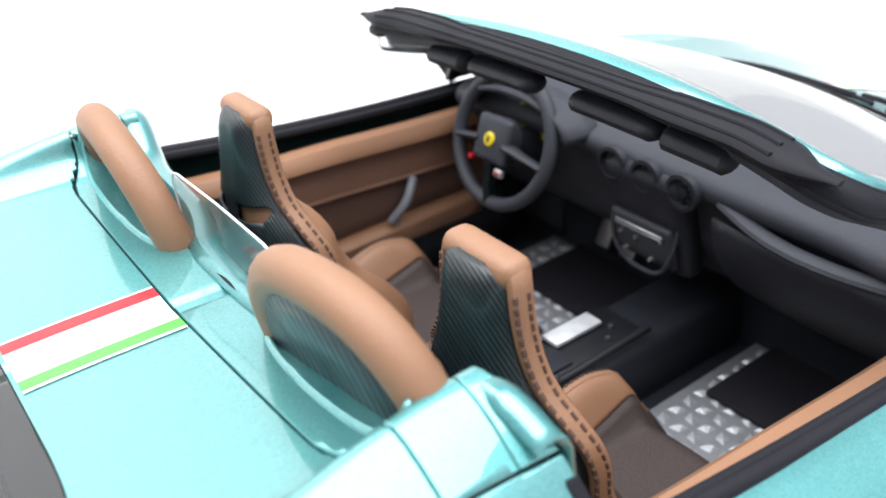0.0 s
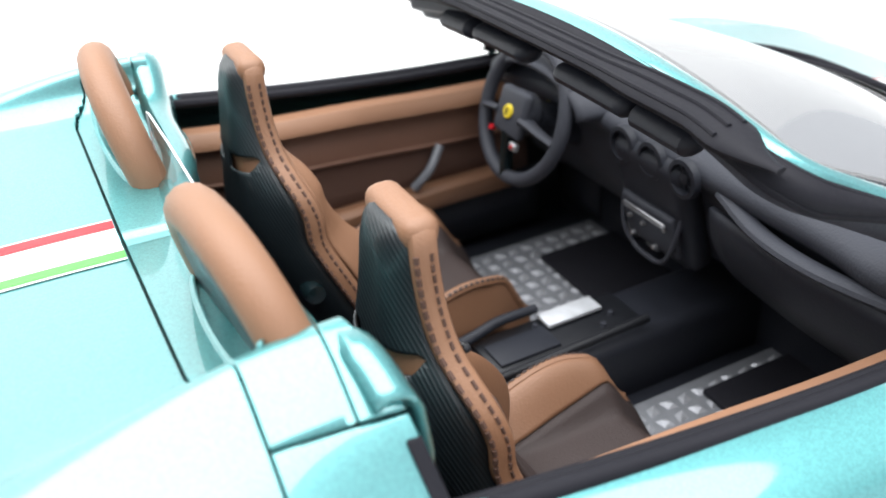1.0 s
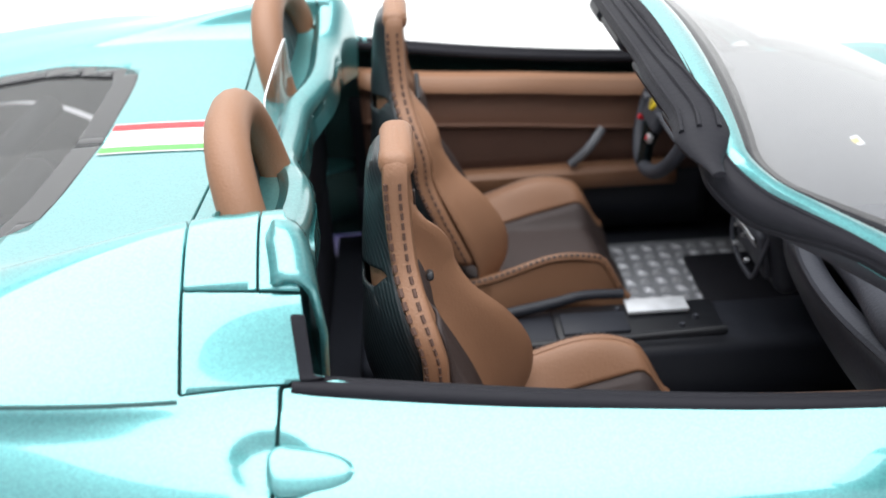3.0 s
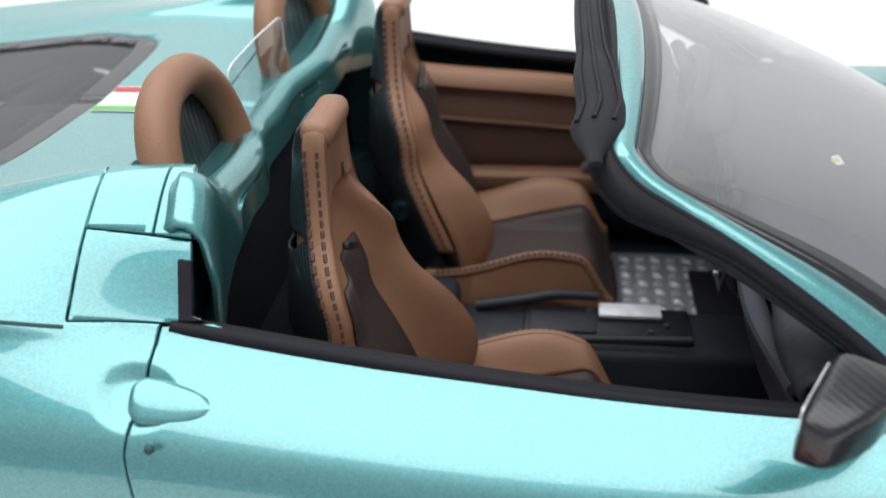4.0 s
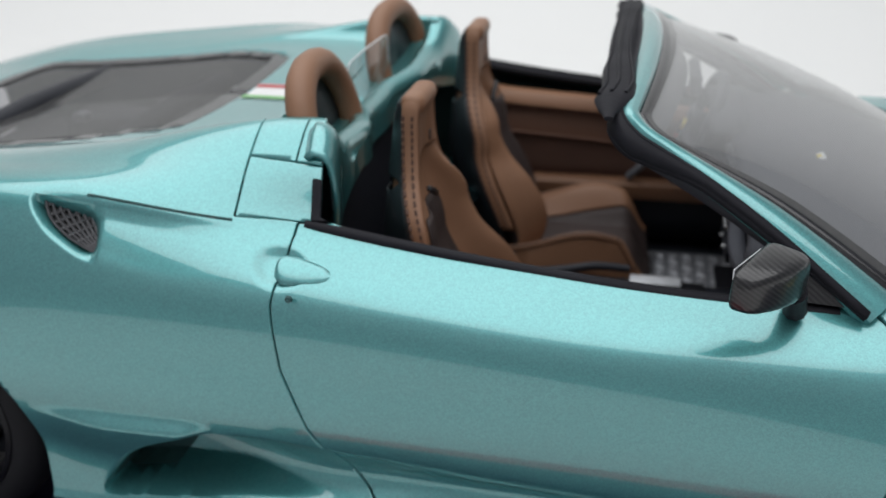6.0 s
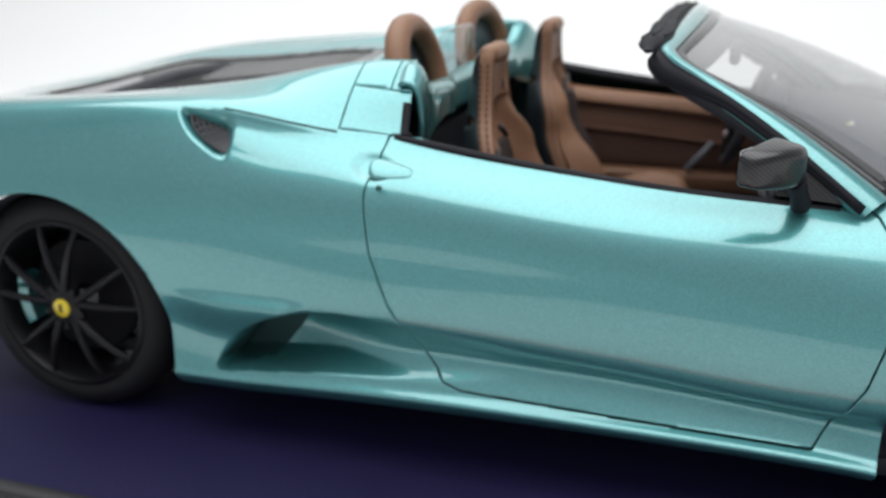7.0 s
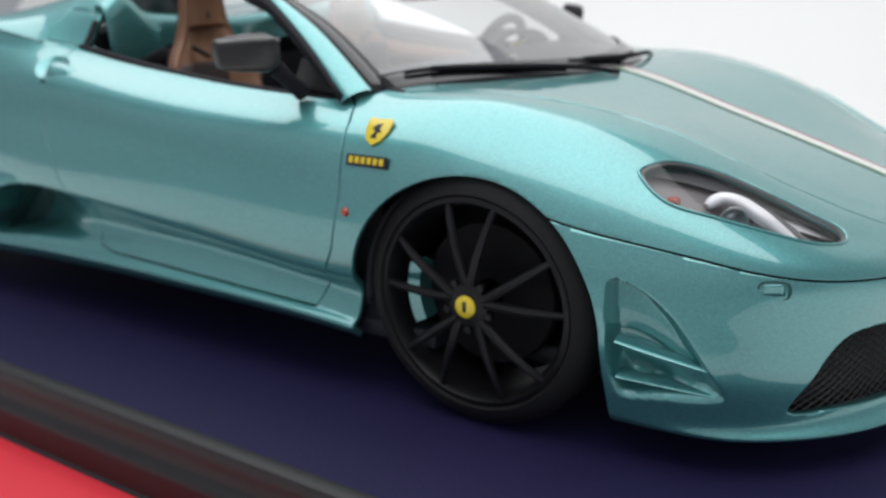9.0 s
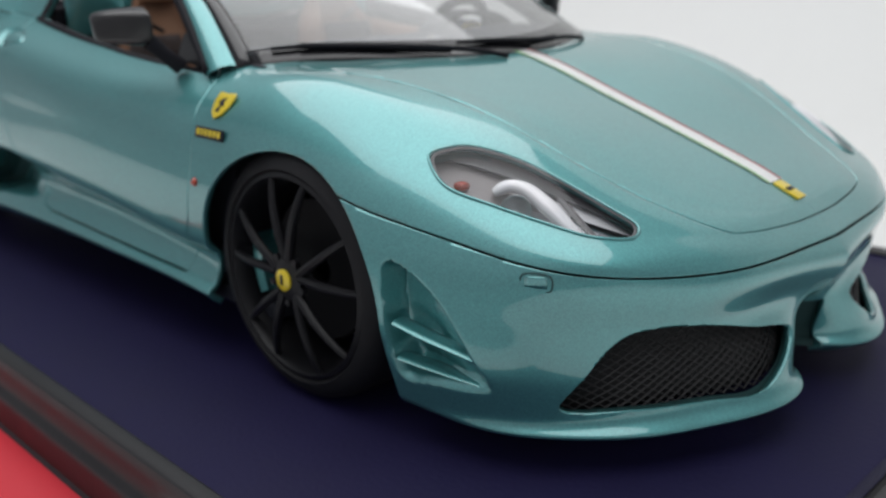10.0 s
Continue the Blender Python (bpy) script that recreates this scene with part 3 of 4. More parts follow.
# ---- wheels ----
def wheel(cx, y, R, rr, width, steer=0.0):
    w = part("wheel", lathe([(0, .001), (.0, .05), (-.02, .055), (-.028, .03), (-.03, .001)], 24), RIM, car, "matt black ten-spoke wheel with a low tyre", off=(0, 0, 0))
    sgn = -1 if y < 0 else 1
    w.location, w.rotation_euler = (cx, y, R), (0, 0, 0 if y < 0 else math.pi)
    prof = [(width, rr - .01), (width, R - .03), (width - .02, R - .006), (width - .05, R), (.05, R), (.02, R - .008), (-.004, R - .03), (-.012, R - .055), (-.006, rr + .004), (.012, rr - .004)]
    part("tyre", lathe(prof, 72), TYRE, w, "black low-profile tyre")
    part("rim_ring", lathe([(.012, rr + .002), (-.006, rr), (-.010, rr - .012), (.002, rr - .02), (.05, rr - .032), (width - .02, rr - .03)], 72), RIM, w)
    part("brake_disc", lathe([(.085, .04), (.083, rr - .085), (.093, rr - .08), (.10, .04)], 48), DISC, w, "dark brake disc")
    spokes = []
    for k in range(5):
        for d in (-.16, .16):
            a0, a1 = k * 2 * math.pi / 5 + math.pi / 2 + d * .55, k * 2 * math.pi / 5 + math.pi / 2 + d * 1.62
            p, q = np.array([.048 * math.cos(a0), -.012, .048 * math.sin(a0)]), np.array([(rr - .012) * math.cos(a1), .002, (rr - .012) * math.sin(a1)])
            P = [p, p * .6 + q * .4 - (0, .012, 0), p * .25 + q * .75 - (0, .010, 0), q]
            part("spoke", tube(curve(P, 4, False), np.linspace(.014, .0085, 13), 8), RIM, w)
    part("hub_badge", lathe([(-.030, .001), (-.036, .001), (-.036, .024), (-.033, .028), (-.026, .028)][1:], 24), YELLOW, w, "round yellow hub badge")
    part("badge_mark", rbox((0, -.0365, .002), (.010, .004, .026), .002), BLACK, w, "small dark emblem mark")
    for k in range(5):
        a = k * 2 * math.pi / 5 + math.pi / 2 + .63
        part("wheel_bolt", lathe([(-.024, .001), (-.024, .009), (-.01, .010)], 10), RIM, w).location = (.062 * math.cos(a), 0, .062 * math.sin(a))
    a = np.linspace(math.pi * .90, math.pi * 1.15, 12)
    cal = sheet(np.array([[((rr - .052) * math.cos(t), d, (rr - .052) * math.sin(t)) for d in (.03, .09)] + [((rr - .088) * math.cos(t), d, (rr - .088) * math.sin(t)) for d in (.09, .03)] for t in a]), wrap_v=True)
    part("brake_caliper", cal, PAINT, w, "turquoise brake caliper behind the spokes")
    return w


for sy in (-1, 1):
    wheel(-.006, sy * .893, .328, .266, .20)
    wheel(-2.6, sy * .885, .342, .262, .24)
for cx, cz, r in ((-.008, .297, .348), (-2.6, .315, .388)):
    for sy in (-1, 1):
        a = np.linspace(-.12, math.pi + .12, 40)
        P = np.array([[(cx + r * math.cos(t), sy * y, cz + r * math.sin(t)) for y in (.872 if cx > -1 else .90, .60)] for t in a])
        part("wheel_well", sheet(P), BLACK, car, "black wheel arch lining", 0.01)
        part("well_wall", moved(prism([(r * math.cos(t), r * math.sin(t)) for t in a], .012, 0), (cx, sy * .61, cz), pose(0, 0, 0, 90, 0, 0)), BLACK, car, "black inner wall of the wheel arch")
part("underbody", rbox((-1.3, 0, .172), (3.6, 1.52, .06), .02), BLACK, car, "black flat underside")

# ---- windscreen ----
def scr(a, b, lift=0.0):
    """A place on the windscreen: a metres from its middle, b metres up its slope."""
    s, t = np.clip(a / .735, -1.3, 1.3), b / .62
    base = np.array([-.03 - .41 * abs(s) ** 1.8, .80 * s + .014 * s ** 5, .812 + .05 * s * s - .078 * s ** 6])
    head = np.array([-.905 - .035 * s * s, .655 * s, 1.155 - .05 * s * s])
    p = base + (head - base) * t
    p = p + np.array([.35, 0, .6]) * (.055 * math.sin(math.pi * min(max(t, 0), 1)) * (1 - .6 * s * s))
    return p + np.array([.5, .25 * s, .8]) * lift


def border(inset, r=.07, n=14, bottom=0.0):
    """The rounded frame line: up one pillar, along the header, down the other."""
    w, h = .735 - inset, .62 - inset
    r = max(r - inset * .3, .02)
    pts = [(w, b) for b in np.linspace(bottom, h - r, 16)]
    pts += [(w - r + r * math.cos(t), h - r + r * math.sin(t)) for t in np.linspace(0, math.pi / 2, n)[1:]]
    pts += [(a, h) for a in np.linspace(w - r, -(w - r), 30)[1:]]
    pts += [(-(w - r) - r * math.sin(t), h - r + r * math.cos(t)) for t in np.linspace(0, math.pi / 2, n)[1:]]
    return pts + [(-w, b) for b in np.linspace(h - r, bottom, 16)[1:]]


def strip_on_screen(profile, bottom=0.0):
    """Bands along the frame line, narrower on the header than down the pillars."""
    rows = []
    for inset, lift in profile:
        row = []
        for (a0, b0), (a1, b1) in zip(border(inset * .68, bottom=bottom), border(inset * 1.1, bottom=bottom)):
            w = smooth(.55, .25, b0)
            row.append(scr(a0 + (a1 - a0) * w, b0 + (b1 - b0) * w, lift))
        rows.append(row)
    return sheet(np.array(rows))


wind = part("windscreen_frame", strip_on_screen([(.0, -.028), (-.004, -.004), (.004, .008), (.018, .012), (.033, .010), (.043, .002), (.043, -.01)], .004), PAINT, car, "turquoise windscreen surround")
part("black_border", strip_on_screen([(.041, .001), (.076, .001)]), BAND, wind, "black band printed round the screen", 0.004)
rows = np.array([[scr(a * (.735 - .055), b, -.007) for a in np.linspace(-1, 1, 41)] for b in np.linspace(.02, .580, 22)])
part("glass", sheet(rows), SCREEN, wind, "smoked clear windscreen").visible_shadow = False
rows = np.array([[scr(a * .66, b, .002) for a in np.linspace(-1, 1, 41)] for b in np.linspace(-.02, .05, 4)])
part("lower_border", sheet(rows), BAND, wind, "black band along the foot of the screen", .004)
back = np.array([-.93, 0, -.36])
strands = []
for d, drop, r in ((.005, .005, .009), (.018, .013, .009), (.030, .024, .010)):
    pts = [scr(a, b) + (back * d - np.array([0, 0, drop])) * (1 - .72 * smooth(.60, .73, abs(a)) * smooth(.58, .40, b)) + np.array([0, np.sign(a), -.3]) * (d * .35) * smooth(.55, .73, abs(a)) for a, b in border(.004, bottom=.02)]
    part("rubber_seal", tube(pts, [r * (.45 + .55 * smooth(.0, .30, b)) for a, b in border(.004, bottom=.02)], 8), RUBBER, wind, "black ribbed seal behind the windscreen frame")
    strands.append(pts)
part("seal_backing", sheet(np.array(strands)), RUBBER, wind, "smooth black backing between the seal ribs", .012)
yy = np.linspace(-.655, .655, 76)
pad = [(-.938 - .018 * (1 - (y / .575) ** 2) - .030 * smooth(.46, .63, abs(y)), y, 1.133 - .020 * (y / .575) ** 2) for y in yy]
size = .034 + .010 * smooth(.22, .36, np.abs(yy)) - .034 * smooth(.54, .655, np.abs(yy))
pad_ob = part("header_seal", tube(pad, size, 12, flat=.5), RUBBER, wind, "black padded seal behind the windscreen header")
for ang in (60, 100, 140):
    c_, s_ = math.cos(radians(ang)), math.sin(radians(ang))
    L = [(x + r * c_, y, z + r * .5 * s_) for (x, y, z), r in zip(pad, size)][6:-6]
    part("seal_rib", tube(L, .0045, 6), RUBBER, pad_ob)
pts0 = [scr(a, b, -.02) for a, b in border(.01)]
pts1 = [scr(a, b, -.060) + back * .012 for a, b in border(.04)]
pts2 = [scr(a, b, -.070) for a, b in border(.10)]
part("inner_trim", sheet(np.array([pts0, pts1, pts2])), SOFTBLACK, wind, "charcoal lining inside the windscreen frame", .01)
for sy in (-1, 1):
    for y0, y1, r in ((.05, .275, .032), (.285, .43, .036)):
        P = curve([(-.92 + .015 * (y / .5) ** 2, sy * y, 1.064 - .10 * y * y) for y in np.linspace(y0, y1, 5)], 5, False)
        part("sun_visor", tube(P, np.interp(np.linspace(0, 1, len(P)), [0, .08, .92, 1], [.4 * r, r, r, .4 * r]), 12, flat=.7), BLACK, wind, "black padded sun visor")
part("rear_view_mirror", rbox((-.77, 0, 1.035), (.03, .21, .06), .014, 3), SOFTBLACK, wind, "small rear-view mirror with a bright glass")
part("mirror_glass", rbox((-.785, 0, 1.035), (.004, .185, .045), .002), CHROME, [c for c in wind.children if c.name.startswith("rear_view")][0], "bright mirror glass")
# cowl and wipers
cow = np.array([[(scr(a * .64, -.01)[0] + d, scr(a * .64, -.01)[1] * (1 + d * .25), scr(a * .64, -.01)[2] - .015 + h) for a in np.linspace(-1, 1, 41)] for d, h in ((-.06, .01), (0, .0), (.05, -.012))])
cowl = part("cowl", sheet(cow), RUBBER, car, "black cowl below the windscreen", .012)
for a0, a1 in ((-.10, -.56), (.34, -.13)):
    P = [scr(a0, -.035, .018), scr(a0 * .8 + a1 * .2, -.012, .026), scr((a0 + a1) / 2, .008, .022), scr(a1, .030, .014)]
    arm = part("wiper_arm", tube(curve(P, 5, False), .0075, 8), RUBBER, car, "black windscreen wiper arm")
    P = [scr(a0 * w + a1 * (1 - w), .030 - .02 * w, .010) for w in (.75, .4, 0, -.12)]
    part("wiper_blade", tube(curve(P, 5, False), .006, 6), RUBBER, arm, "black wiper blade")

# ---- hoops, bulkhead and wind stop ----
for sy in (-1, 1):
    a = np.linspace(-.25, math.pi + .25, 40)
    cen, hx, hz = np.array([-1.645 - .02 * (sy > 0), .385, .962 - .015 * (sy > 0)]), np.array([.012, .190, .012]), np.array([-.036, 0, .166])
    P = [cen + hx * np.sign(math.cos(t)) * abs(math.cos(t)) ** .8 + hz * (math.sin(t) if math.sin(t) > 0 else math.sin(t) * .6) for t in a]
    P = [q * np.array([1, sy, 1]) for q in P]
    hoop = part("roll_hoop", tube(P, .036, 14), TAN, car, "tan leather-covered roll hoop")
    C = np.array([[(cen + hx * .88 * r * math.cos(t) + hz * .9 * r * math.sin(t) + np.array([-.02, 0, -.02 if math.sin(t) < .05 else 0])) * np.array([1, sy, 1]) for t in np.linspace(0, math.pi, 24)] for r in (0.02, .5, 1)])
    part("hoop_insert", sheet(C), RIBBED, hoop, "dark ribbed insert in the hoop", .012)
    rim = [(cen[0] - .035 - .030 * math.sin(t), sy * (cen[1] + .20 * math.cos(t)), top_z(cen[0] - .035 - .030 * math.sin(t), cen[1] + .20 * math.cos(t)) + .004) for t in np.linspace(0, math.pi, 24)]
    part("hoop_surround", tube(rim, .007, 8, flat=.5), PAINT, tonneau, "raised turquoise lip round the hoop")
q = np.linspace(-.702, .702, 96)
edge_x = np.interp(np.abs(q), [0, .14, .25, .34, .48, .57, .66, .775], [-1.64, -1.64, -1.60, -1.592, -1.595, -1.585, -1.565, -1.545])
tz = np.array([top_z(x - .012, y) for x, y in zip(edge_x, q)])
kern = np.hanning(13)
tz = np.convolve(np.pad(tz, 6, "edge"), kern / kern.sum(), "valid")
edge_x = np.convolve(np.pad(edge_x, 6, "edge"), kern / kern.sum(), "valid")
top = np.stack([edge_x - .004, q, tz + .003], 1)
wave = .004 * np.cos(np.abs(q) * 16)
low = np.interp(np.abs(q), [0, .17, .40, .56, .78], [.86, .86, .885, .84, .80])
rows = [top + (-.026, 0, -.008), top + (-.012, 0, .001), top + (.0, 0, -.001), top + (.010, 0, -.009), top + (.018, 0, -.024), top + (.021, 0, -.05)]
rows.append(np.stack([edge_x + .021 + wave, q, (top[:, 2] + low) / 2], 1))
rows.append(np.stack([edge_x + .016 + wave, q, low], 1))
rows.append(np.stack([edge_x - .03, q, low - .02], 1))
part("bulkhead_panel", sheet(np.array(rows)), PAINT, car, "turquoise panel below the hoops, waved behind each seat", .012)
# added black blocks that keep a bright sliver out of the window slot
for sy in (-1, 1):
    part("slot_blocker", rbox((-1.605, sy * .64, .86), (.03, .16, .11), .008), BLACK, car, "added black block covering a bright sliver behind the window slot")
part("bulkhead", rbox((-1.69, 0, .33), (.06, 1.46, .30), .02), BLACK, car, "black lower wall behind the seats")
part("bulkhead", rbox((-1.69, 0, .63), (.06, 1.68, .32), .02), BLACK, car, "black wall behind the seats")
stop = [(-.20, .90), (.20, .90), (.198, 1.06), (.188, 1.078), (.165, 1.084), (0, 1.088), (-.165, 1.084), (-.188, 1.078), (-.198, 1.06)]
pane = part("wind_deflector", prism([(y, z) for y, z in stop], .007, .002), CLEAR, car, "clear plastic wind deflector between the hoops")
pane.matrix_local = pose(-1.655, 0, 0, 90, 0, 90)
part("pane_edge", tube([(y, z, 0) for y, z in stop], .002, 6, closed=True), FROST, pane, "whitish cut edge of the clear plastic")
part("deflector_base", rbox((-1.655, 0, top_z(-1.66, 0) + .004), (.03, .36, .02), .006), RUBBER, car, "black foot of the wind deflector")

# ---- door trims, handles, mirrors ----
def belt(n=30, out=0.0):
    x = np.linspace(-1.575, -.50, n)
    y = spl(x, [-1.58, -1.2, -.9, -.46], [.782, .787, .790, .785]) + out
    z = spl(x, [-1.58, -1.2, -.9, -.46], [.889, .835, .804, .779])
    return np.stack([x, y, z], 1)


for sy in (-1, 1):
    dr = door_1 if sy < 0 else door_2
    m = np.array([1, sy, 1])
    B = belt()
    part("window_seal", tube(B * m + np.array([0, 0, -.005]), .0145, 10), RUBBER, dr, "black rubber window seal along the door top")
    part("inner_seal", tube((B + (0, -.020, -.011)) * m, .012, 8), RUBBER, dr)
    prof = [(-.030, -.060), (-.044, -.040), (-.080, -.044), (-.100, -.066), (-.103, -.084), (-.072, -.094), (-.066, -.19), (-.075, -.195)]
    P = np.array([[(x, y + dy, z + dz - .008 - .020 * smooth(-1.0, -1.5, x)) for dy, dz in prof] for x, y, z in belt()]) * m
    part("upper_trim", sheet(P[1:-1, :6]), TAN, dr, "tan leather roll along the top of the door lining", .006)
    part("middle_trim", sheet(P[1:-1, 5:]), DOORBROWN, dr, "brown panel of the door lining", .006)
    # shade on the lower lining is put into its darker brown
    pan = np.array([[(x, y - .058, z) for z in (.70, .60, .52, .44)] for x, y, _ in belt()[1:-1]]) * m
    part("lower_lining", sheet(pan), DARKBROWN, dr, "recess of the door lining, brown darkened for its shade", .006)
    pan = np.array([[(x, y - .055, z) for z in (.44, .36, .25)] for x, y, _ in belt()]) * m
    part("kick_lining", sheet(pan), BLACK, dr, "black foot of the door lining", .006)
    arm = np.array([[(x, y - .058 - d, z) for d, z in ((0, .480), (.030, .472), (.040, .460), (.040, .425), (.030, .405), (0, .400))] for x, y, _ in belt()[2:-3]]) * m
    part("armrest", sheet(arm), TAN, dr, "tan ledge along the foot of the door lining", .006)
    grip = np.array([(-.93, .70, .49), (-.885, .68, .545), (-.84, .70, .60)]) * m
    part("door_pull", tube(curve(grip, 5, False), .013, 8), PULLGREY, dr, "grey metal door pull")
    hole = part("lock_hole", lathe([(0, .001), (0, .012), (-.006, .014)], 12), BLACK, dr, "small dark socket")
    hole.location = (-1.503, sy * .725, .775)
    hn = []
    for k in np.linspace(0, 1, 16):
        w = max((1 - k ** 2.4), 0) ** .5 * (.55 + .45 * smooth(-.02, .12, k)) + .02
        row = []
        for g in np.linspace(-1, 1, 11):
            x, y = -1.604 + .116 * k, .886 + .030 * w * g
            row.append((x, sy * y, top_z(x, y, flush_P) - .002 + .009 * (1 - abs(g) ** 3) * min(1, w * 1.6)))
        hn.append(row)
    part("door_handle", sheet(np.array(hn)), PAINT, dr, "turquoise lens-shaped door handle", .012)
    lk = part("lock", lathe([(-.003, .001), (-.003, .006), (.004, .008)], 14), LINER, dr, "small door lock")
    lk.location, lk.rotation_euler = (-1.558, sy * .953, .797), (0, 0, 0 if sy < 0 else math.pi)
    # mirror
    ends = ((-.668, .870, .962), (-.668, .870, .866), (-.590, .890, .942), (-.592, .885, .852))
    mids = ((-.704, .936, .957), (-.705, .930, .864), (-.626, .962, .946), (-.630, .950, .856))
    tips = ((-.738, 1.000, .945), (-.740, .990, .868), (-.702, 1.012, .932), (-.700, 1.002, .866))
    shell = []
    for k, fat in ((0, .02), (0, .75), (.03, .93), (.10, 1), (.3, 1), (.5, 1), (.7, 1), (.88, 1), (.95, .95), (.985, .85), (1, .70), (1.005, .02)):
        rt, rb, ft, fb = [np.array(a) * (1 - k) * (1 - 2 * k) + 4 * k * (1 - k) * np.array(b) + k * (2 * k - 1) * np.array(c) for a, b, c in zip(ends, mids, tips)]
        ring = []
        for a in np.linspace(0, math.tau, 41):
            u, v = [fat * math.copysign(abs(w) ** .42, w) for w in (math.cos(a), math.sin(a))]
            ring.append(((rt * (1 + v) + rb * (1 - v)) * (1 - u) + (ft * (1 + v) + fb * (1 - v)) * (1 + u)) / 4 - np.array((-.668, .955, .915)))
        shell.append(ring)
    mir = part("wing_mirror", sheet(np.array(shell)), CARBON, car, "glossy carbon-fibre wing mirror housing")
    mir.location, mir.scale = (-.661, sy * .955, .919), (1, sy, 1)
    glass = rbox((0, 0, 0), (.004, .112, .060), .002, m=pose(0, 0, 0, 0, 0, 28))
    part("mirror_glass", moved(glass, (-.0375, -.021, .000)), CHROME, mir, "mirror glass in the rear of the housing")
    stalk = np.array([(-.606, .892, .870), (-.596, .862, .838), (-.586, .815, .796)]) * m
    s_ = part("mirror_stalk", tube(stalk, [.024, .020, .024], 10), RUBBER, mir, "black mirror foot")
    s_.matrix_parent_inverse = Matrix.LocRotScale(mir.location, None, mir.scale).inverted()
    tri = np.array([(-.470, .796, .796), (-.640, .796, .808), (-.625, .772, .885), (-.585, .776, .872)]) * m
    part("quarter_panel", (np.concatenate([tri, tri - np.array([0, .012, 0]) * m]), [(0, 1, 2, 3), (7, 6, 5, 4), (0, 4, 5, 1), (1, 5, 6, 2), (2, 6, 7, 3), (3, 7, 4, 0)]), CARBON, dr, "carbon triangle at the foot of the pillar")

# ---- cabin: tub, tunnel, floor ----
part("floor_tub", rbox((-.90, 0, .185), (1.52, 1.72, .05), .01), BLACK, car, "black cabin floor")
part("firewall", rbox((-.33, 0, .45), (.05, 1.66, .56), .02), BLACK, car, "black wall ahead of the footwells")
for sy in (-1, 1):
    part("kick_panel", rbox((-.945, sy * .835, .43), (1.27, .02, .52), .006), BLACK, car, "black inner side of the sill")
tun = part("centre_tunnel", rbox((-.93, .02, .28), (1.24, .20, .19), .03, 3), BLACK, car, "black centre tunnel with a control panel")
part("console_tray", rbox((-.88, .030, .376), (.40, .145, .020), .008), CONSOLE, tun, "black control panel")
part("console_lip", tube([(-1.16, -.060, .392), (-.92, -.060, .398), (-.69, -.058, .404)], .011, 10), CONSOLE, tun, "gloss black rail along the control panel")
part("switch_panel", rbox((-.985, .018, .389), (.16, .085, .012), .005), BLACK, tun, "raised switch panel")
part("console_plate", rbox((-.824, .068, .396), (.150, .056, .012), .004), PLATE, tun, "bright aluminium gear selector plate")
for x, y in ((-.92, .07), (-.92, .01), (-.955, .04), (-.74, .02), (-.78, -.01)):
    kn = part("console_button", lathe([(0, .001), (-.001, .006), (.008, .007)], 12), SOFTBLACK, tun, "small dark button")
    kn.location, kn.rotation_euler = (x, y, .394), (radians(-90), 0, 0)
hb = curve([(-1.20, .085, .385), (-1.08, .09, .405), (-1.0, .095, .42), (-.90, .10, .415)], 5, False)
part("handbrake", tube(hb, np.linspace(.015, .012, len(hb)), 10), BLACK, tun, "black handbrake lever")
part("rear_shelf", rbox((-1.36, .02, .40), (.24, .22, .10), .03, 3), BLACK, tun)


def tread(x0, x1, y0, y1, step=.046):
    """Raised lozenges on an aluminium sheet."""
    out, flip = [], False
    for i, x in enumerate(np.arange(x0 + step / 2, x1, step)):
        for j, y in enumerate(np.arange(y0 + step / 2, y1, step)):
            c, s = (math.cos(a := (1 if (i + j) % 2 else -1) * .785), math.sin(a))
            pts = [(-.024, 0, 0), (0, -.017, 0), (.024, 0, 0), (0, .017, 0), (-.009, 0, .008), (.009, 0, .008)]
            V = [(x + px * c - py * s, y + px * s + py * c, pz) for px, py, pz in pts]
            out.append((np.array(V), [(0, 1, 4), (1, 5, 4), (1, 2, 5), (2, 3, 5), (3, 4, 5), (3, 0, 4)]))
    return join(*out)


for sy in (-1, 1):
    y0, y1 = (-.62, -.13) if sy < 0 else (.17, .66)
    fm = part("foot_plate", rbox((-.66, (y0 + y1) / 2, .222), (.62, y1 - y0, .014), .004), SHEETGREY, car, "diamond-plate aluminium floor panel")
    part("tread_pattern", moved(tread(-.96, -.36, y0 + .01, y1 - .01), (0, 0, .2285)), TREAD, fm, "raised lozenges", kind="stuff", flat=True)
    mat_y = (.15, .535) if sy > 0 else (-.60, -.185)
    part("rubber_mat", rbox((-.455, sum(mat_y) / 2, .24), (.33, mat_y[1] - mat_y[0], .018), .006), RUBBER, fm, "black rubber heel mat")
    if sy > 0:
        for py in (.30, .40):
            part("pedal", rbox((-.37, py, .36), (.02, .055, .10), .006, m=pose(0, 0, 0, 0, 25, 0)), METAL, car, "bare metal pedal")

# ---- dashboard ----
prof = [(-.12, .80), (-.40, .815), (-.54, .822), (-.60, .818), (-.632, .800), (-.628, .775), (-.60, .755), (-.575, .70), (-.56, .62), (-.50, .52), (-.42, .45), (-.34, .40)]
yy = np.linspace(-.73, .73, 50)
P = np.array([[(x - .02 * math.exp(-((abs(y) - .62) / .10) ** 2) * (z > .6), y * (.88 if x > -.3 else 1) * (.70 if x > -.2 else 1), z - .012 * (abs(y) > .66)) for x, z in curve(prof, 3, False)] for y in yy])
dash = part("dashboard", sheet(P), SOFTBLACK, car, "charcoal dashboard with round vents and a centre stack", .01)
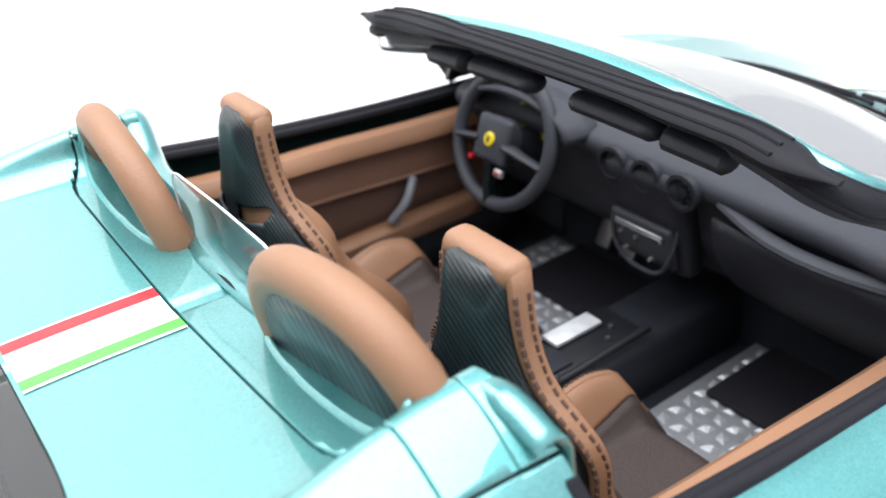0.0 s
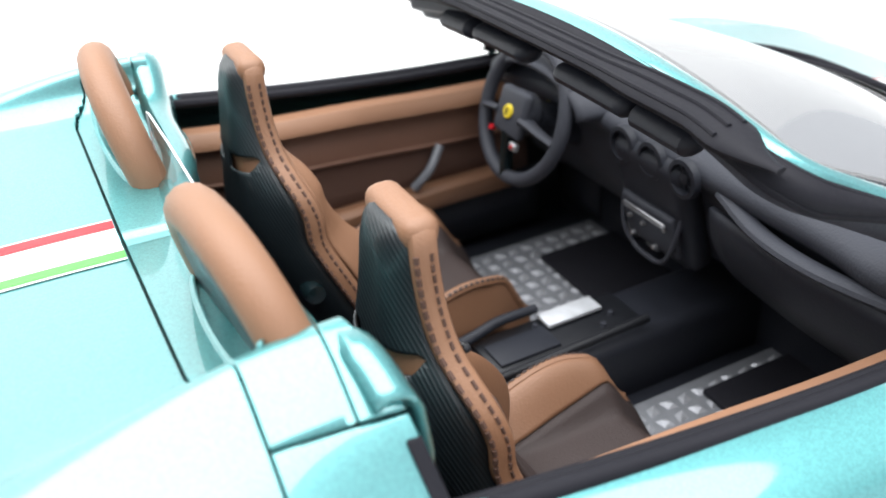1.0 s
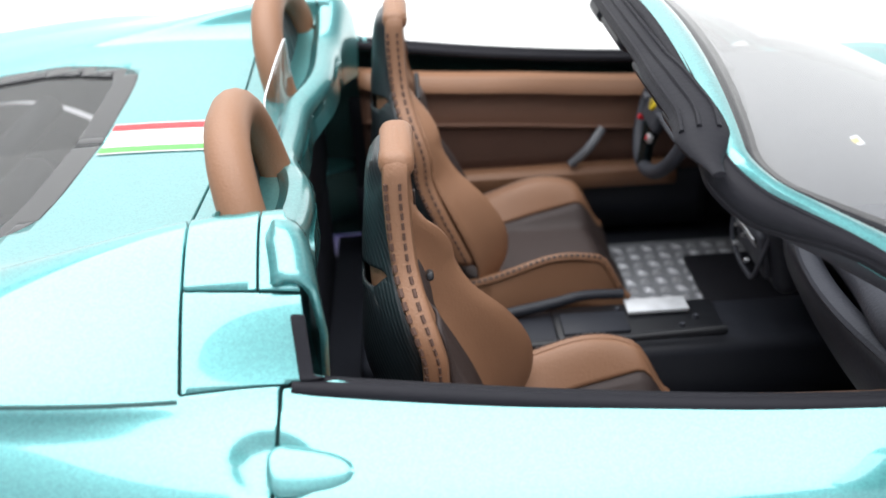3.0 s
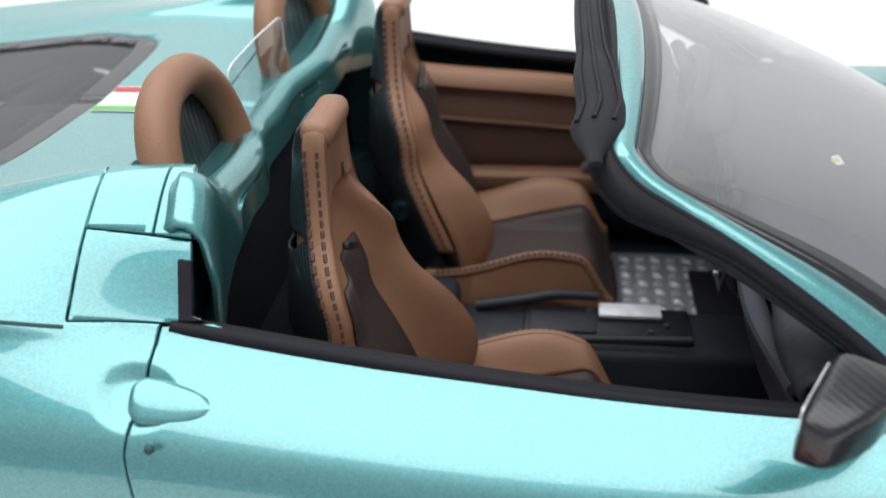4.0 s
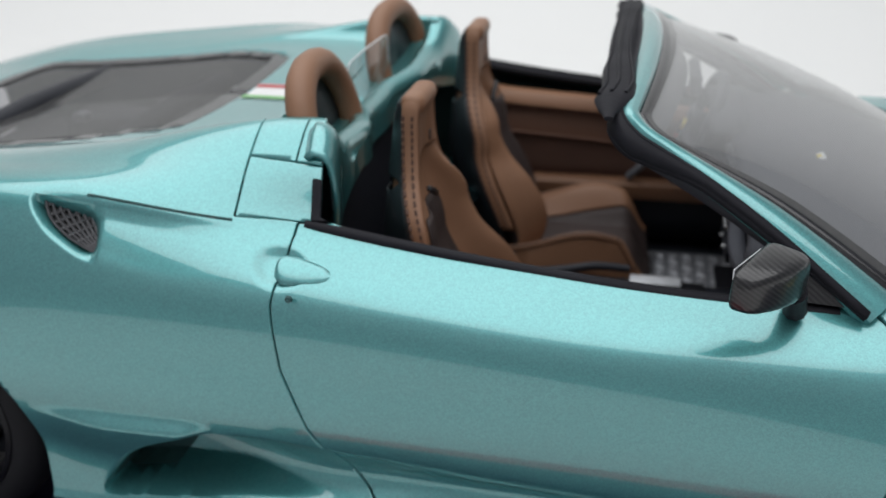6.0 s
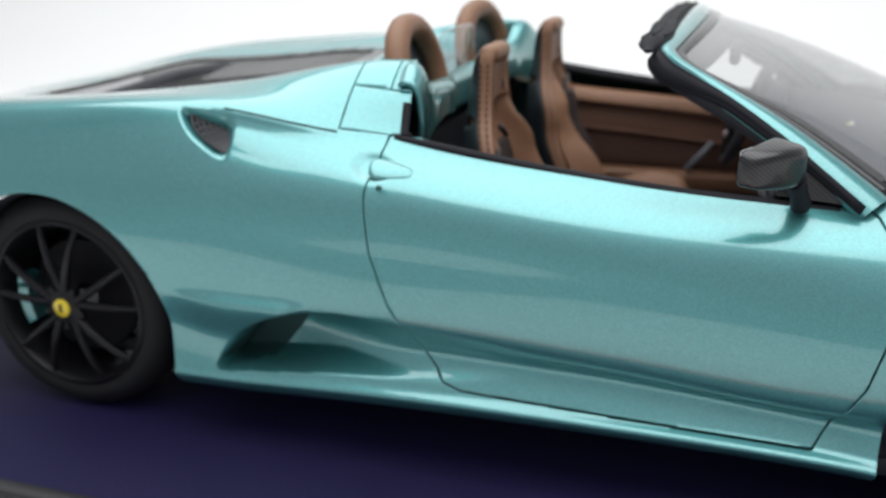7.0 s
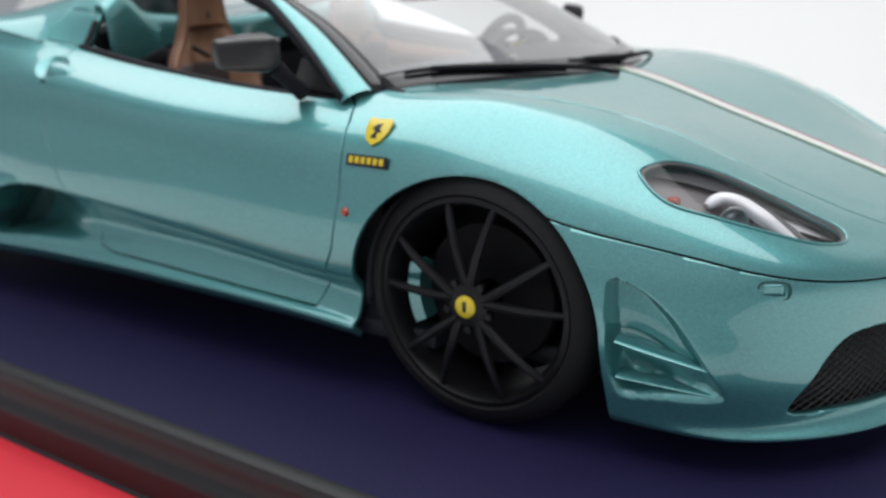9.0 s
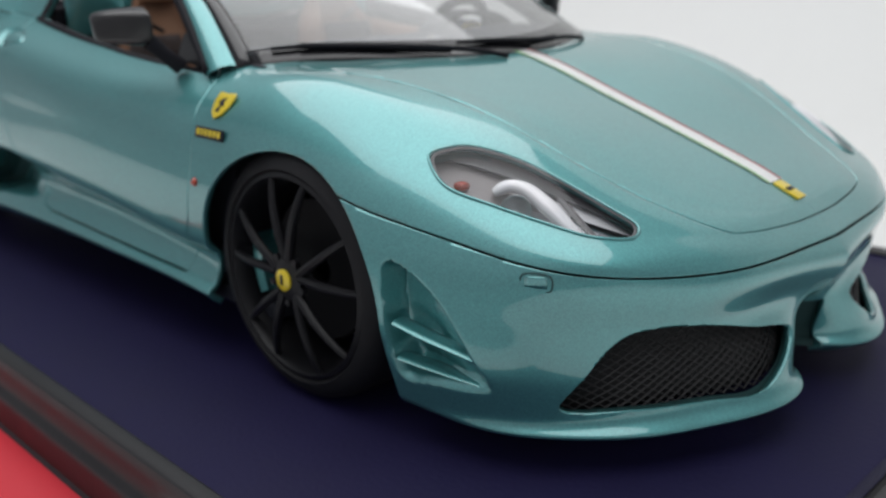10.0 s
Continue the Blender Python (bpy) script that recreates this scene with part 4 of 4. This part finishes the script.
part("glove_shelf", tube(curve([(-.625, -.20, .775), (-.655, -.34, .752), (-.66, -.50, .75), (-.64, -.70, .765)], 6, False), .022, 10, flat=.6), SOFTBLACK, dash)
gl = np.array([[(-.64 + .11 * t * t - .02 * math.sin(math.pi * (y + .70) / .5), y, .745 - .22 * t) for t in np.linspace(0, 1, 8)] for y in np.linspace(-.70, -.19, 14)])
part("glove_box", sheet(gl), BLACK, dash, "black knee panel", .012)
part("centre_console_panel", rbox((-.60, .02, .655), (.07, .25, .30), .035, 3, pose(0, 0, 0, 0, -14, 0)), BLACK, dash, "black centre stack with silver knobs")
apron = [(-.585, .10, .74), (-.605, .115, .66), (-.618, .105, .575), (-.612, .07, .525), (-.608, .02, .512), (-.612, -.03, .525), (-.618, -.065, .575), (-.605, -.078, .66), (-.585, -.065, .74)]
part("stack_border", tube(curve([(x - .024, y + (y - .02) * .04, z) for x, y, z in apron], 5, False), .006, 8), SOFTBLACK, dash, "rounded charcoal edge of the centre stack")
part("stack_trim", rbox((-.627, .02, .60), (.022, .19, .12), .011, 3, pose(0, 0, 0, 0, -14, 0)), SOFTBLACK, dash)
for y in (.105, 0, -.108):
    v = part("air_vent", lathe([(.0, .046), (-.016, .044), (-.018, .034), (.006, .031)], 28), BLACK, dash, "round air vent")
    v.location, v.rotation_euler = (-.645, y, .778), (0, radians(8), radians(-90))
    part("vent_hub", lathe([(.004, .030), (.002, .018), (-.010, .012), (-.012, .001)], 18), BLACK, v)
    for k in range(4):
        part("vent_blade", rbox((0, -.002, 0), (.058, .006, .005), .002, m=pose(0, 0, 0, 0, k * 45, 0)), SOFTBLACK, v)
for y, z in ((.085, .60), (.035, .60), (-.04, .615), (.095, .66), (0, .665), (-.075, .665), (.06, .565), (-.02, .565), (.0, .715)):
    kn = part("dash_knob", lathe([(-.005, .001), (-.005, .005), (.0, .006), (.006, .006)], 12), METAL, dash, "silver knob")
    kn.location, kn.rotation_euler = (-.642 + (z - .60) * .25, y, z), (0, 0, radians(-90))
part("display_strip", rbox((-.652, .02, .632), (.006, .15, .016), .002, m=pose(0, 0, 0, 0, -14, 0)), METAL, dash)
bin_ = np.array([[(-.60 - .10 * t, .42 + .21 * math.cos(a) * (1 - .1 * t), .80 + .075 * math.sin(a)) for a in np.linspace(0, math.pi, 20)] for t in (0, .4, .8, 1)])
part("binnacle", sheet(bin_), SOFTBLACK, dash, "hood over the instruments", .014)
for y, r in ((.42, .06), (.32, .035), (.52, .035)):
    g = part("instrument", lathe([(.01, r), (-.006, r), (-.008, r - .006), (.0, r - .01), (.001, .001)], 24), YELLOW if r > .05 else SOFTBLACK, dash, "round instrument dial")
    g.location, g.rotation_euler = (-.62, y, .79), (0, 0, radians(-90))

tag = part("dash_label", rbox((-.431, .022, .824), (.034, .046, .006), .002, m=pose(0, 0, 0, 0, -18, 0)), FROST, dash, "small white label on the dashboard top")
part("label_mark", rbox((-.429, .018, .8285), (.014, .018, .004), .001, m=pose(0, 0, 0, 0, -18, 0)), YELLOW, tag, "yellow mark")

# ---- steering wheel ----
sw = part("steering_wheel", lathe([(-.025, .001), (-.025, .05), (-.012, .062), (.03, .055)], 28), SOFTBLACK, car, "black three-spoke steering wheel with a yellow badge")
sw.matrix_local = pose(-.735, .43, .765, -20, 0, -90)
part("wheel_rim", tube([(.176 * math.cos(t), .012, .176 * math.sin(t) * (.96 if math.sin(t) < 0 else 1)) for t in np.linspace(0, 2 * math.pi, 56, endpoint=False)], .019, 12, closed=True), SOFTBLACK, sw, "leather rim")
for a in (-10, 190, 270):
    q = radians(a)
    part("wheel_spoke", tube(curve([(.05 * math.cos(q), -.01, .05 * math.sin(q)), (.11 * math.cos(q), -.004, .11 * math.sin(q)), (.165 * math.cos(q), .01, .165 * math.sin(q))], 4, False), [.030, .027, .024, .022, .021, .02, .02, .02, .021][:9], 10, flat=.45), GLOSSBLACK if a == 270 else SOFTBLACK, sw)
part("airbag_pad", rbox((0, -.018, .0), (.125, .03, .12), .028, 3), SOFTBLACK, sw)
part("badge", lathe([(-.040, .001), (-.040, .016), (-.037, .019), (-.03, .019)], 22), YELLOW, sw, "round yellow badge")
part("badge_mark", rbox((0, -.041, 0), (.007, .003, .016), .0012), BLACK, sw, "small dark emblem mark")
part("drive_switch", rbox((.055, -.028, -.075), (.032, .016, .022), .006), METAL, sw, "silver switch")
part("start_button", lathe([(-.034, .001), (-.034, .007), (-.02, .008)], 14), RED, sw, "red start button").location = (-.062, 0, -.062)
part("switch_mark", rbox((.055, -.037, -.075), (.010, .003, .010), .001), RED, sw)
part("steering_column", tube([(-.70, .43, .74), (-.50, .43, .66)], [.05, .06], 12), BLACK, car, "black steering column shroud")

# ---- seats ----
ZS = [.42, .48, .56, .64, .72, .78, .82, .86, .90, .95, 1.0, 1.05, 1.075, 1.09]
WS = [.215, .22, .222, .212, .192, .188, .178, .152, .118, .094, .082, .076, .071, .060]
RIMX = [-1.27, -1.28, -1.31, -1.345, -1.375, -1.378, -1.388, -1.402, -1.414, -1.420, -1.422, -1.422, -1.420, -1.417]
DEEP = [.13, .13, .13, .125, .12, .115, .10, .085, .07, .058, .050, .042, .034, .022]
BOL = [.07, .10, .125, .115, .075, .05, .055, .05, .03, .01, .004, .002, .0, .0]


def seat_shape(z, u, front, outer=0):
    """A place on the seat back; front: 0 on the shell, 1 on the padding, .5 along the rim."""
    w, xr, dp, bo = (float(spl(z, ZS, k)) for k in (WS, RIMX, DEEP, BOL))
    back_x = xr - dp * (1 - .88 * abs(u) ** 4)
    pad = xr + .022 + .010 * math.sin((z - .42) * 9) * (1 - u * u) + bo * (.30 if u * outer > 0 else 1) * math.exp(-((abs(u) - .68) / .21) ** 2) - .03 * (1 - u * u) * (z < .95)
    return (back_x + (pad - back_x) * front, w * u * (1 if front else .985), z)


def rim_pair(z, u):
    xr, w = float(spl(z, ZS, RIMX)), float(spl(z, ZS, WS))
    k = .6 if z > 1.08 else 1
    return np.array((xr - .013 * k, w * u, z)), np.array((xr + .021 * k, w * u, z))


def seat(cy):
    st_ = part("seat", rbox((-1.12, 0, .26), (.44, .40, .12), .03), BLACK, car, "tan leather bucket seat with stitched rim and carbon shell")
    st_.location = (0, cy, -.014)
    zz, uu = np.linspace(.42, 1.09, 60), np.linspace(-1, 1, 33)
    outer = 1 if cy > 0 else -1
    front = np.array([[seat_shape(z, u, 1, outer) for u in uu] for z in zz])
    back_ = np.array([[seat_shape(z, u, 0) for u in uu] for z in zz])
    part("backrest", sheet(front), TAN, st_, "tan leather backrest padding", .008)
    cut_ = lambda V: np.minimum(sd_poly(np.abs(V[:, 1]), V[:, 2], [(.02, .86), (.105, .875), (.11, .905), (.03, .90)]), 9)
    part("shell", clip(moved(sheet(back_[:, ::-1]), (-.004, 0, 0)), cut_), SHELL, st_, "gloss dark carbon seat shell with strap slots", .006)
    slot = np.array([[seat_shape(z, u, .15) for u in uu] for z in np.linspace(.84, .93, 6)])
    part("slot_lining", sheet(slot[:, ::-1]), TAN, st_, "tan lining seen in the strap slots")
    ins_u = np.linspace(-.30, .93, 21) * outer
    insert = np.array([[np.array(seat_shape(z, u, 1, outer)) + (.007, 0, 0) for u in ins_u[::outer]] for z in np.linspace(.44, .83, 24)])
    part("back_insert", sheet(insert), BROWN, st_, "dark brown perforated panel over the outer part of the backrest", .006)
    # rim: a padded band round the edge between shell and padding
    path = [(z, -1) for z in np.linspace(.50, 1.075, 40)] + [(1.085 + .006 * math.cos(u * 1.5), u) for u in np.linspace(-.92, .92, 12)] + [(z, 1) for z in np.linspace(1.075, .50, 40)]
    band_ = []
    for z, u in path:
        a_, b_ = rim_pair(min(z, 1.09), u)
        o_ = np.array([0, .012 * u, .012 * max(0, (z - 1.05) / .04)])
        band_.append([a_ + (-.006, 0, 0), a_ + o_ * .7 + (-.002, 0, 0), a_ * .7 + b_ * .3 + o_, a_ * .3 + b_ * .7 + o_, b_ + o_ * .7, b_ + (.004, 0, 0)])
    rim = part("rim", sheet(np.array(band_)), TAN, st_, "tan leather rim with two rows of stitches", .006)
    part("headrest_cap", rbox((-1.416, 0, 1.076), (.058, .160, .050), .022, 4), TAN, st_, "rounded tan top of the headrest")
    st2 = []
    for side in (-1, 1):
        for k in np.arange(.515, 1.045, .0165):
            a_, b_ = rim_pair(k, side)
            nxt = rim_pair(k + .0105, side)
            for f, o_, thick in ((.04, (-.0015, .0098 * side, 0), .0050), (.66, (0, .0122 * side, 0), .0036)):
                p, q = a_ + (b_ - a_) * f, nxt[0] + (nxt[1] - nxt[0]) * f
                st2.append(tube([p + o_, q + o_], thick, 6, flat=.8))
    part("stitching", join(*st2), DARKBROWN, st_, "dark brown stitches in two rows", kind="stuff")
    # cushion
    def cush(x, u):
        t = (x + 1.34) / .475
        hump = .045 + .070 * math.exp(-((x + 1.03) / .16) ** 2)
        rise = smooth(.50, .93, abs(u)) - .15 * smooth(.95, 1.0, abs(u))
        return np.array([x + .03 * (1 - u * u) * t, .232 * u * (1 - .10 * smooth(.7, 1, t)), .385 + hump * rise - .10 * smooth(.82, 1.0, t) - .14 * smooth(.94, 1.0, abs(u))])

    xs = np.linspace(-1.34, -.865, 34)
    edge_u = lambda x: float(spl(x, [-1.34, -1.1, -.98, -.865], [.56, .66, .72, .86]))
    C = np.array([[cush(x, u) for u in np.linspace(-1, 1, 41)] for x in xs])
    for k in (-1, 1):
        rows = np.array([[cush(x, k * (edge_u(x) + (1 - edge_u(x)) * f)) for f in np.linspace(0, 1, 16)[::k]] for x in xs])
        part("bolster", sheet(rows), TAN, st_, "raised tan side bolster of the cushion", .006)
    rows = np.array([[cush(x, f * edge_u(x)) - (0, 0, .003 * abs(f) ** 8) for f in np.linspace(-1, 1, 25)] for x in xs])
    part("cushion_insert", sheet(rows), BROWN, st_, "dark brown perforated cushion centre", .006)
    for s in (-1, 1):
        L = [C[i, -2 if s > 0 else 1] + (0, 0, .010) for i in range(0, 34)]
        part("cushion_piping", tube(L, .011, 8), TAN, st_)
        part("cushion_stitching", join(*[tube([L[i] + np.array([0, s * .006, .008]), L[i] * .4 + L[i + 1] * .6 + np.array([0, s * .006, .008])], .0042, 6) for i in range(2, 32)]), BROWN, st_, kind="stuff")
    for s in (-1, 1):
        part("recliner_knob", lathe([(-.02, .001), (-.018, .022), (.0, .026), (.02, .026)], 16), METAL if s > 0 else GLOSSBLACK, st_, "seat adjuster").location = (-1.40, s * .19, .60)
    part("strap_guide", rbox((0, 0, 0), (.014, .090, .016), .006, 2), CONSOLE, st_, "black slot for the strap").matrix_local = pose(-1.374, .062 * outer, .865, 28 * outer, 0, 0)
    part("emblem", rbox((-1.392, 0, .985), (.004, .012, .026), .0015), BROWN, st_, "small stamped emblem")
    return st_


seat(-.395)
seat(.395)

# ---- front end details ----
for sy in (-1, 1):
    m = np.array([1, sy, 1])
    side = clip(lamps, lambda V: sy * V[:, 1])
    lampo = part("headlight", moved(side, (.0, 0, .003)), CLEAR, car, "clear teardrop headlight with silver reflectors")
    lampo.visible_shadow = False
    inside = moved(side, (-.010, sy * -.014, -.034))
    part("lamp_bucket", clip(inside, lambda V: V[:, 0] - .585), LAMPGREY, lampo, "silver grey front of the lamp housing", .004)
    part("lamp_recess", clip(inside, lambda V: .585 - V[:, 0]), LAMPSHADE, lampo, "brownish grey rear of the lamp housing", .004)
    lines = [(x, sy * y) for x, y in [(p[0], -p[1]) for p in LAMP]]
    part("lamp_gasket", tube([(x, y, top_z(x, y) + .001) for x, y in lines], .0035, 8, closed=True), PAINT, lampo, "narrow lamp surround")
    mid = np.mean(lines, axis=0)
    part("lamp_rim", tube([(x, y, top_z(x, y) - .003) for x, y in (mid + (np.array(lines) - mid) * .965)], .0042, 8, closed=True, flat=.6), LAMPDARK, lampo, "dark rim of the lamp")
    horn = [np.array([x, sy * y, top_z(x, y) - dz]) for x, y, dz in ((.500, .716, .030), (.520, .690, .014), (.556, .668, .010), (.604, .660, .014), (.648, .655, .022), (.682, .650, .032))]
    part("lamp_fin", tube(curve(horn, 5, False), np.interp(np.linspace(0, 1, 26), [0, .1, .25, .6, 1], [.010, .017, .019, .024, .018]), 16, flat=.75), LAMPGREY, lampo, "white curved reflector horn")
    bowl = lathe([(.0, .034), (-.004, .034), (-.002, .024), (.010, .012), (.012, .001)], 24)
    part("projector", moved(bowl, (.560, sy * .712, top_z(.56, .712) - .026), pose(0, 0, 0, 0, 0, 40 * -sy)), METAL, lampo, "grey projector bowl under the horn")
    slot_ = [np.array([x, sy * y, top_z(x, y) - .020]) for x, y in ((.60, .612), (.66, .622), (.715, .633))]
    part("lamp_slot", tube(curve(slot_, 5, False), .010, 10, flat=.5), LAMPDARK, lampo, "dark gap in front of the horn")
    inner_ = np.array([[(x, sy * (y + d), top_z(x, y + d) - .036) for d in (-.045, -.02, .0, .03)] for t, x, y in [(k / 9, .56 + .19 * k / 9, .715 - .145 * k / 9) for k in range(10)]])
    part("reflector", sheet(inner_), CHROME, lampo, "bright inner reflector", .004)
    dk = clip(moved(side, (-.006, sy * -.010, -.022)), lambda V: .353 - (V[:, 0] * .22 + np.abs(V[:, 1]) * .37))
    part("lamp_shade", dk, LAMPDARK, lampo, "dark inner shade of the lamp", .004)
    part("turn_lamp", rbox((.435, sy * .748, top_z(.435, .748) - .04), (.03, .03, .02), .009), AMBER, lampo, "amber turn lamp")
    # washer cap, marker, shield and name plate
    wp = lambda x, z: float(np.interp(x, [.65, .70], [.797, .765]))
    W = np.array([[(x - .004 * 0, sy * (wp(x, z) + .006), z) for x in np.linspace(.657, .697, 5)] for z in (.438, .447, .458, .463)])
    part("washer_cap", sheet(W), PAINT, bump, "small turquoise washer cap", .008)
    part("washer_joint", tube([(x, sy * (wp(x, z) + .003), z) for x, z in curve([(.653, .434), (.701, .432), (.701, .464), (.653, .467)], 4)], .002, 6, closed=True), LINER, bump)
    mk = part("side_marker", lathe([(-.010, .001), (-.009, .008), (-.003, .0125), (.01, .013)], 18), AMBER, car, "small round red side marker")
    mk.location, mk.rotation_euler = (-.354, sy * .939, .524), (0, 0, 0 if sy < 0 else math.pi)
    # slats in the side vent
    for z0, z1, deep_y in ((.315, .268, 0), (.226, .206, .014)):
        L = np.array([(.372, .888 - deep_y, z0), (.46, .872 - deep_y, (z0 + z1) / 2 + .004), (.568, .836 - deep_y, z1)]) * m
        part("vent_slat", tube(curve(L, 5, False), .026, 10, flat=.28), PAINT, bump, "turquoise vent slat")
    # grille in the intake: a slanted wire mesh a little behind the opening
    near = inner.reshape(-1, 3)
    near = near[(near[:, 0] > .55) & (near[:, 2] < .36)]
    yy, zz = np.arange(.10, .77, .0135), np.arange(.135, .34, .0095)
    net = np.zeros((len(yy), len(zz), 3))
    for i, y in enumerate(yy):
        for j, z in enumerate(zz):
            k = np.argmin((near[:, 1] + y) ** 2 + (near[:, 2] - z) ** 2)
            net[i, j] = (near[k, 0] - .016, sy * y, z)
    for _ in range(2):
        net[1:-1, :, 0] = (net[:-2, :, 0] + 2 * net[1:-1, :, 0] + net[2:, :, 0]) / 4
        net[:, 1:-1, 0] = (net[:, :-2, 0] + 2 * net[:, 1:-1, 0] + net[:, 2:, 0]) / 4
    wires = []
    for i in range(len(yy) - 1):
        for j in range(len(zz) - 1):
            if fn_intake(net[i:i + 1, j])[0] < .02:
                wires.append(tube([net[i, j], net[i + 1, j + 1]] if (i + j) % 2 else [net[i, j + 1], net[i + 1, j]], .0022, 4))
    part("intake_mesh", join(*wires), GREYMESH, bump, "fine black mesh in the front intake", kind="stuff")
    part("intake_back", moved(sheet(net), (-.02, 0, 0)), GRILLE, bump, "black duct behind the mesh", .004)
    # grille in the rear scoop
    A = curve([(-2.122, .862, .956), (-2.104, .888, .914), (-2.066, .904, .882), (-2.014, .914, .856), (-1.966, .918, .840)], 5, False)
    B = curve([(-2.045, .800, .956), (-2.005, .850, .900), (-1.964, .916, .838)], 10, False)
    G = np.array([[a_ + (b_ - a_) * f for f in np.linspace(0, 1, 9)] for a_, b_ in zip(A, B)]) * m
    bars = [tube(row, .0036, 5) for row in G[1:-1:2]] + [tube(G[:, k], .0036, 5) for k in range(9)]
    part("scoop_mesh", join(*bars), SCOOPMESH, body, "grey mesh in the rear scoop", kind="stuff")
    part("scoop_duct", moved(sheet(G), np.array([-.012, -.010, 0]) * m), GRILLE, body, "black duct behind the mesh", .004)
# shield and plate on the right wing only show; both wings carry them
shield = [(-.038, .030), (-.030, .036), (0, .033), (.030, .036), (.038, .030), (.036, -.002), (.022, -.030), (0, -.045), (-.022, -.030), (-.036, -.002)]
for sy in (-1, 1):
    sh = part("shield_badge", prism(shield, .006, .002), YELLOW, car, "yellow shield badge with a dark emblem")
    tilt = 48
    sh.matrix_local = pose(-.288, sy * .878, .728, tilt, 0, 0 if sy < 0 else 180)
    part("emblem", prism([(-.012, -.024), (-.004, -.005), (-.016, .004), (-.004, .016), (.010, .020), (.008, .004), (.016, -.006), (.004, -.010), (.008, -.026)], .008, .001), BLACK, sh, "plain dark emblem shape")
    pl = part("name_plate", rbox((0, 0, 0), (.128, .030, .006), .002), BLACK, car, "black name plate with yellow bars")
    pl.matrix_local = pose(-.292, sy * .922, .657, 76, 0, 0 if sy < 0 else 180)
    for k in range(6):
        part("bar", rbox((-.048 + k * .019, .001, .0032), (.013, .017, .003), .001), YELLOW, pl)
nb = part("nose_badge", rbox((0, 0, 0), (.075, .045, .006), .003), YELLOW, car, "yellow badge at the end of the bonnet stripe")
nb.matrix_local = pose(.838, 0, .527, 0, 23, 0)
part("bar", rbox((.0, 0, .0035), (.012, .03, .003), .001), BLACK, nb)

# ---- base, table and backdrop ----
base = thing("display_base", "dark navy leather-topped display base with stepped black side rails", "display base", (-1.25, 0, 0))
part("base_top", rbox((0, 0, -.03), (4.9, 2.62, .06), .008), NAVY, base, "dark navy leather top")
part("plinth", rbox((0, 0, -.13), (4.93, 2.66, .14), .02), BASEBLACK, base, "black plinth")
for sy in (-1, 1):
    prof = [(1.298, -.03), (1.298, .004), (1.304, .009), (1.338, .009), (1.346, .004), (1.351, -.012), (1.352, -.030), (1.350, -.075), (1.356, -.084), (1.366, -.090), (1.372, -.100), (1.373, -.115), (1.374, -.185), (1.384, -.196), (1.388, -.2015)]
    P = np.array([[(x, sy * y, z) for y, z in prof] for x in np.linspace(-2.465, 2.465, 12)])
    part("side_rail", sheet(P), BASEBLACK, base, "stepped satin black side rail", .01)
rs = thing("red_sheet", "plain red sheet lying on the table under the display base", "sheet", (0, -2.3, -.198))
part("paper", rbox((-1.01, .8525, 0), (1.72, .345, .006), .002), REDCLOTH, rs)
part("dark_border", rbox((-1.91, .8525, -.0005), (.08, .345, .005), .002), BASEBLACK, rs, "dark border of the red sheet")
TZ = -.202 * S
me = bpy.data.meshes.new("floor")
tagged(new("floor", me), "white photo table", "table", kind="structure")
prof = [(-3.0, TZ / S - .35), (-3.0, TZ / S - .03), (-2.97, TZ / S)] + [(y, TZ / S) for y in (-1.8, 0, 3)] + [(5 + 2.5 * math.sin(t), TZ / S + 2.5 - 2.5 * math.cos(t)) for t in np.linspace(0, math.pi / 2, 14)] + [(7.5, 6), (7.5, 9)]
V, F = sheet(np.array([[(x, y, z) for y, z in prof] for x in np.linspace(-14, 12, 8)]))
me.from_pydata([tuple(v * S) for v in V], [], F)
me.materials.append(TABLE)
me.polygons.foreach_set("use_smooth", [True] * len(me.polygons))

# ---- unseen room beyond the table's edge, behind the camera, added for reflections and fill ----
ROOM = mat("grey of the unseen room", (0.54, 0.54, 0.56), 0.8, var=0.08, scale=1.5, bump=0.1)


def slab(name, c, size, material, label, category):
    V, F = rbox(c, size, .02, 1)
    slab_me = bpy.data.meshes.new(name)
    slab_me.from_pydata([tuple(v * S) for v in V], [], F)
    slab_me.materials.append(material)
    return tagged(new(name, slab_me), label, category, kind="structure")


slab("wall_front", (-1, -8.1, 3.5), (30, .2, 15), ROOM, "unseen grey wall facing the table, added to shape reflections", "wall")
slab("room_floor", (-1, -5.2, -4.0), (30, 5.6, .2), ROOM, "unseen grey floor beside the table, added to shape reflections", "floor")
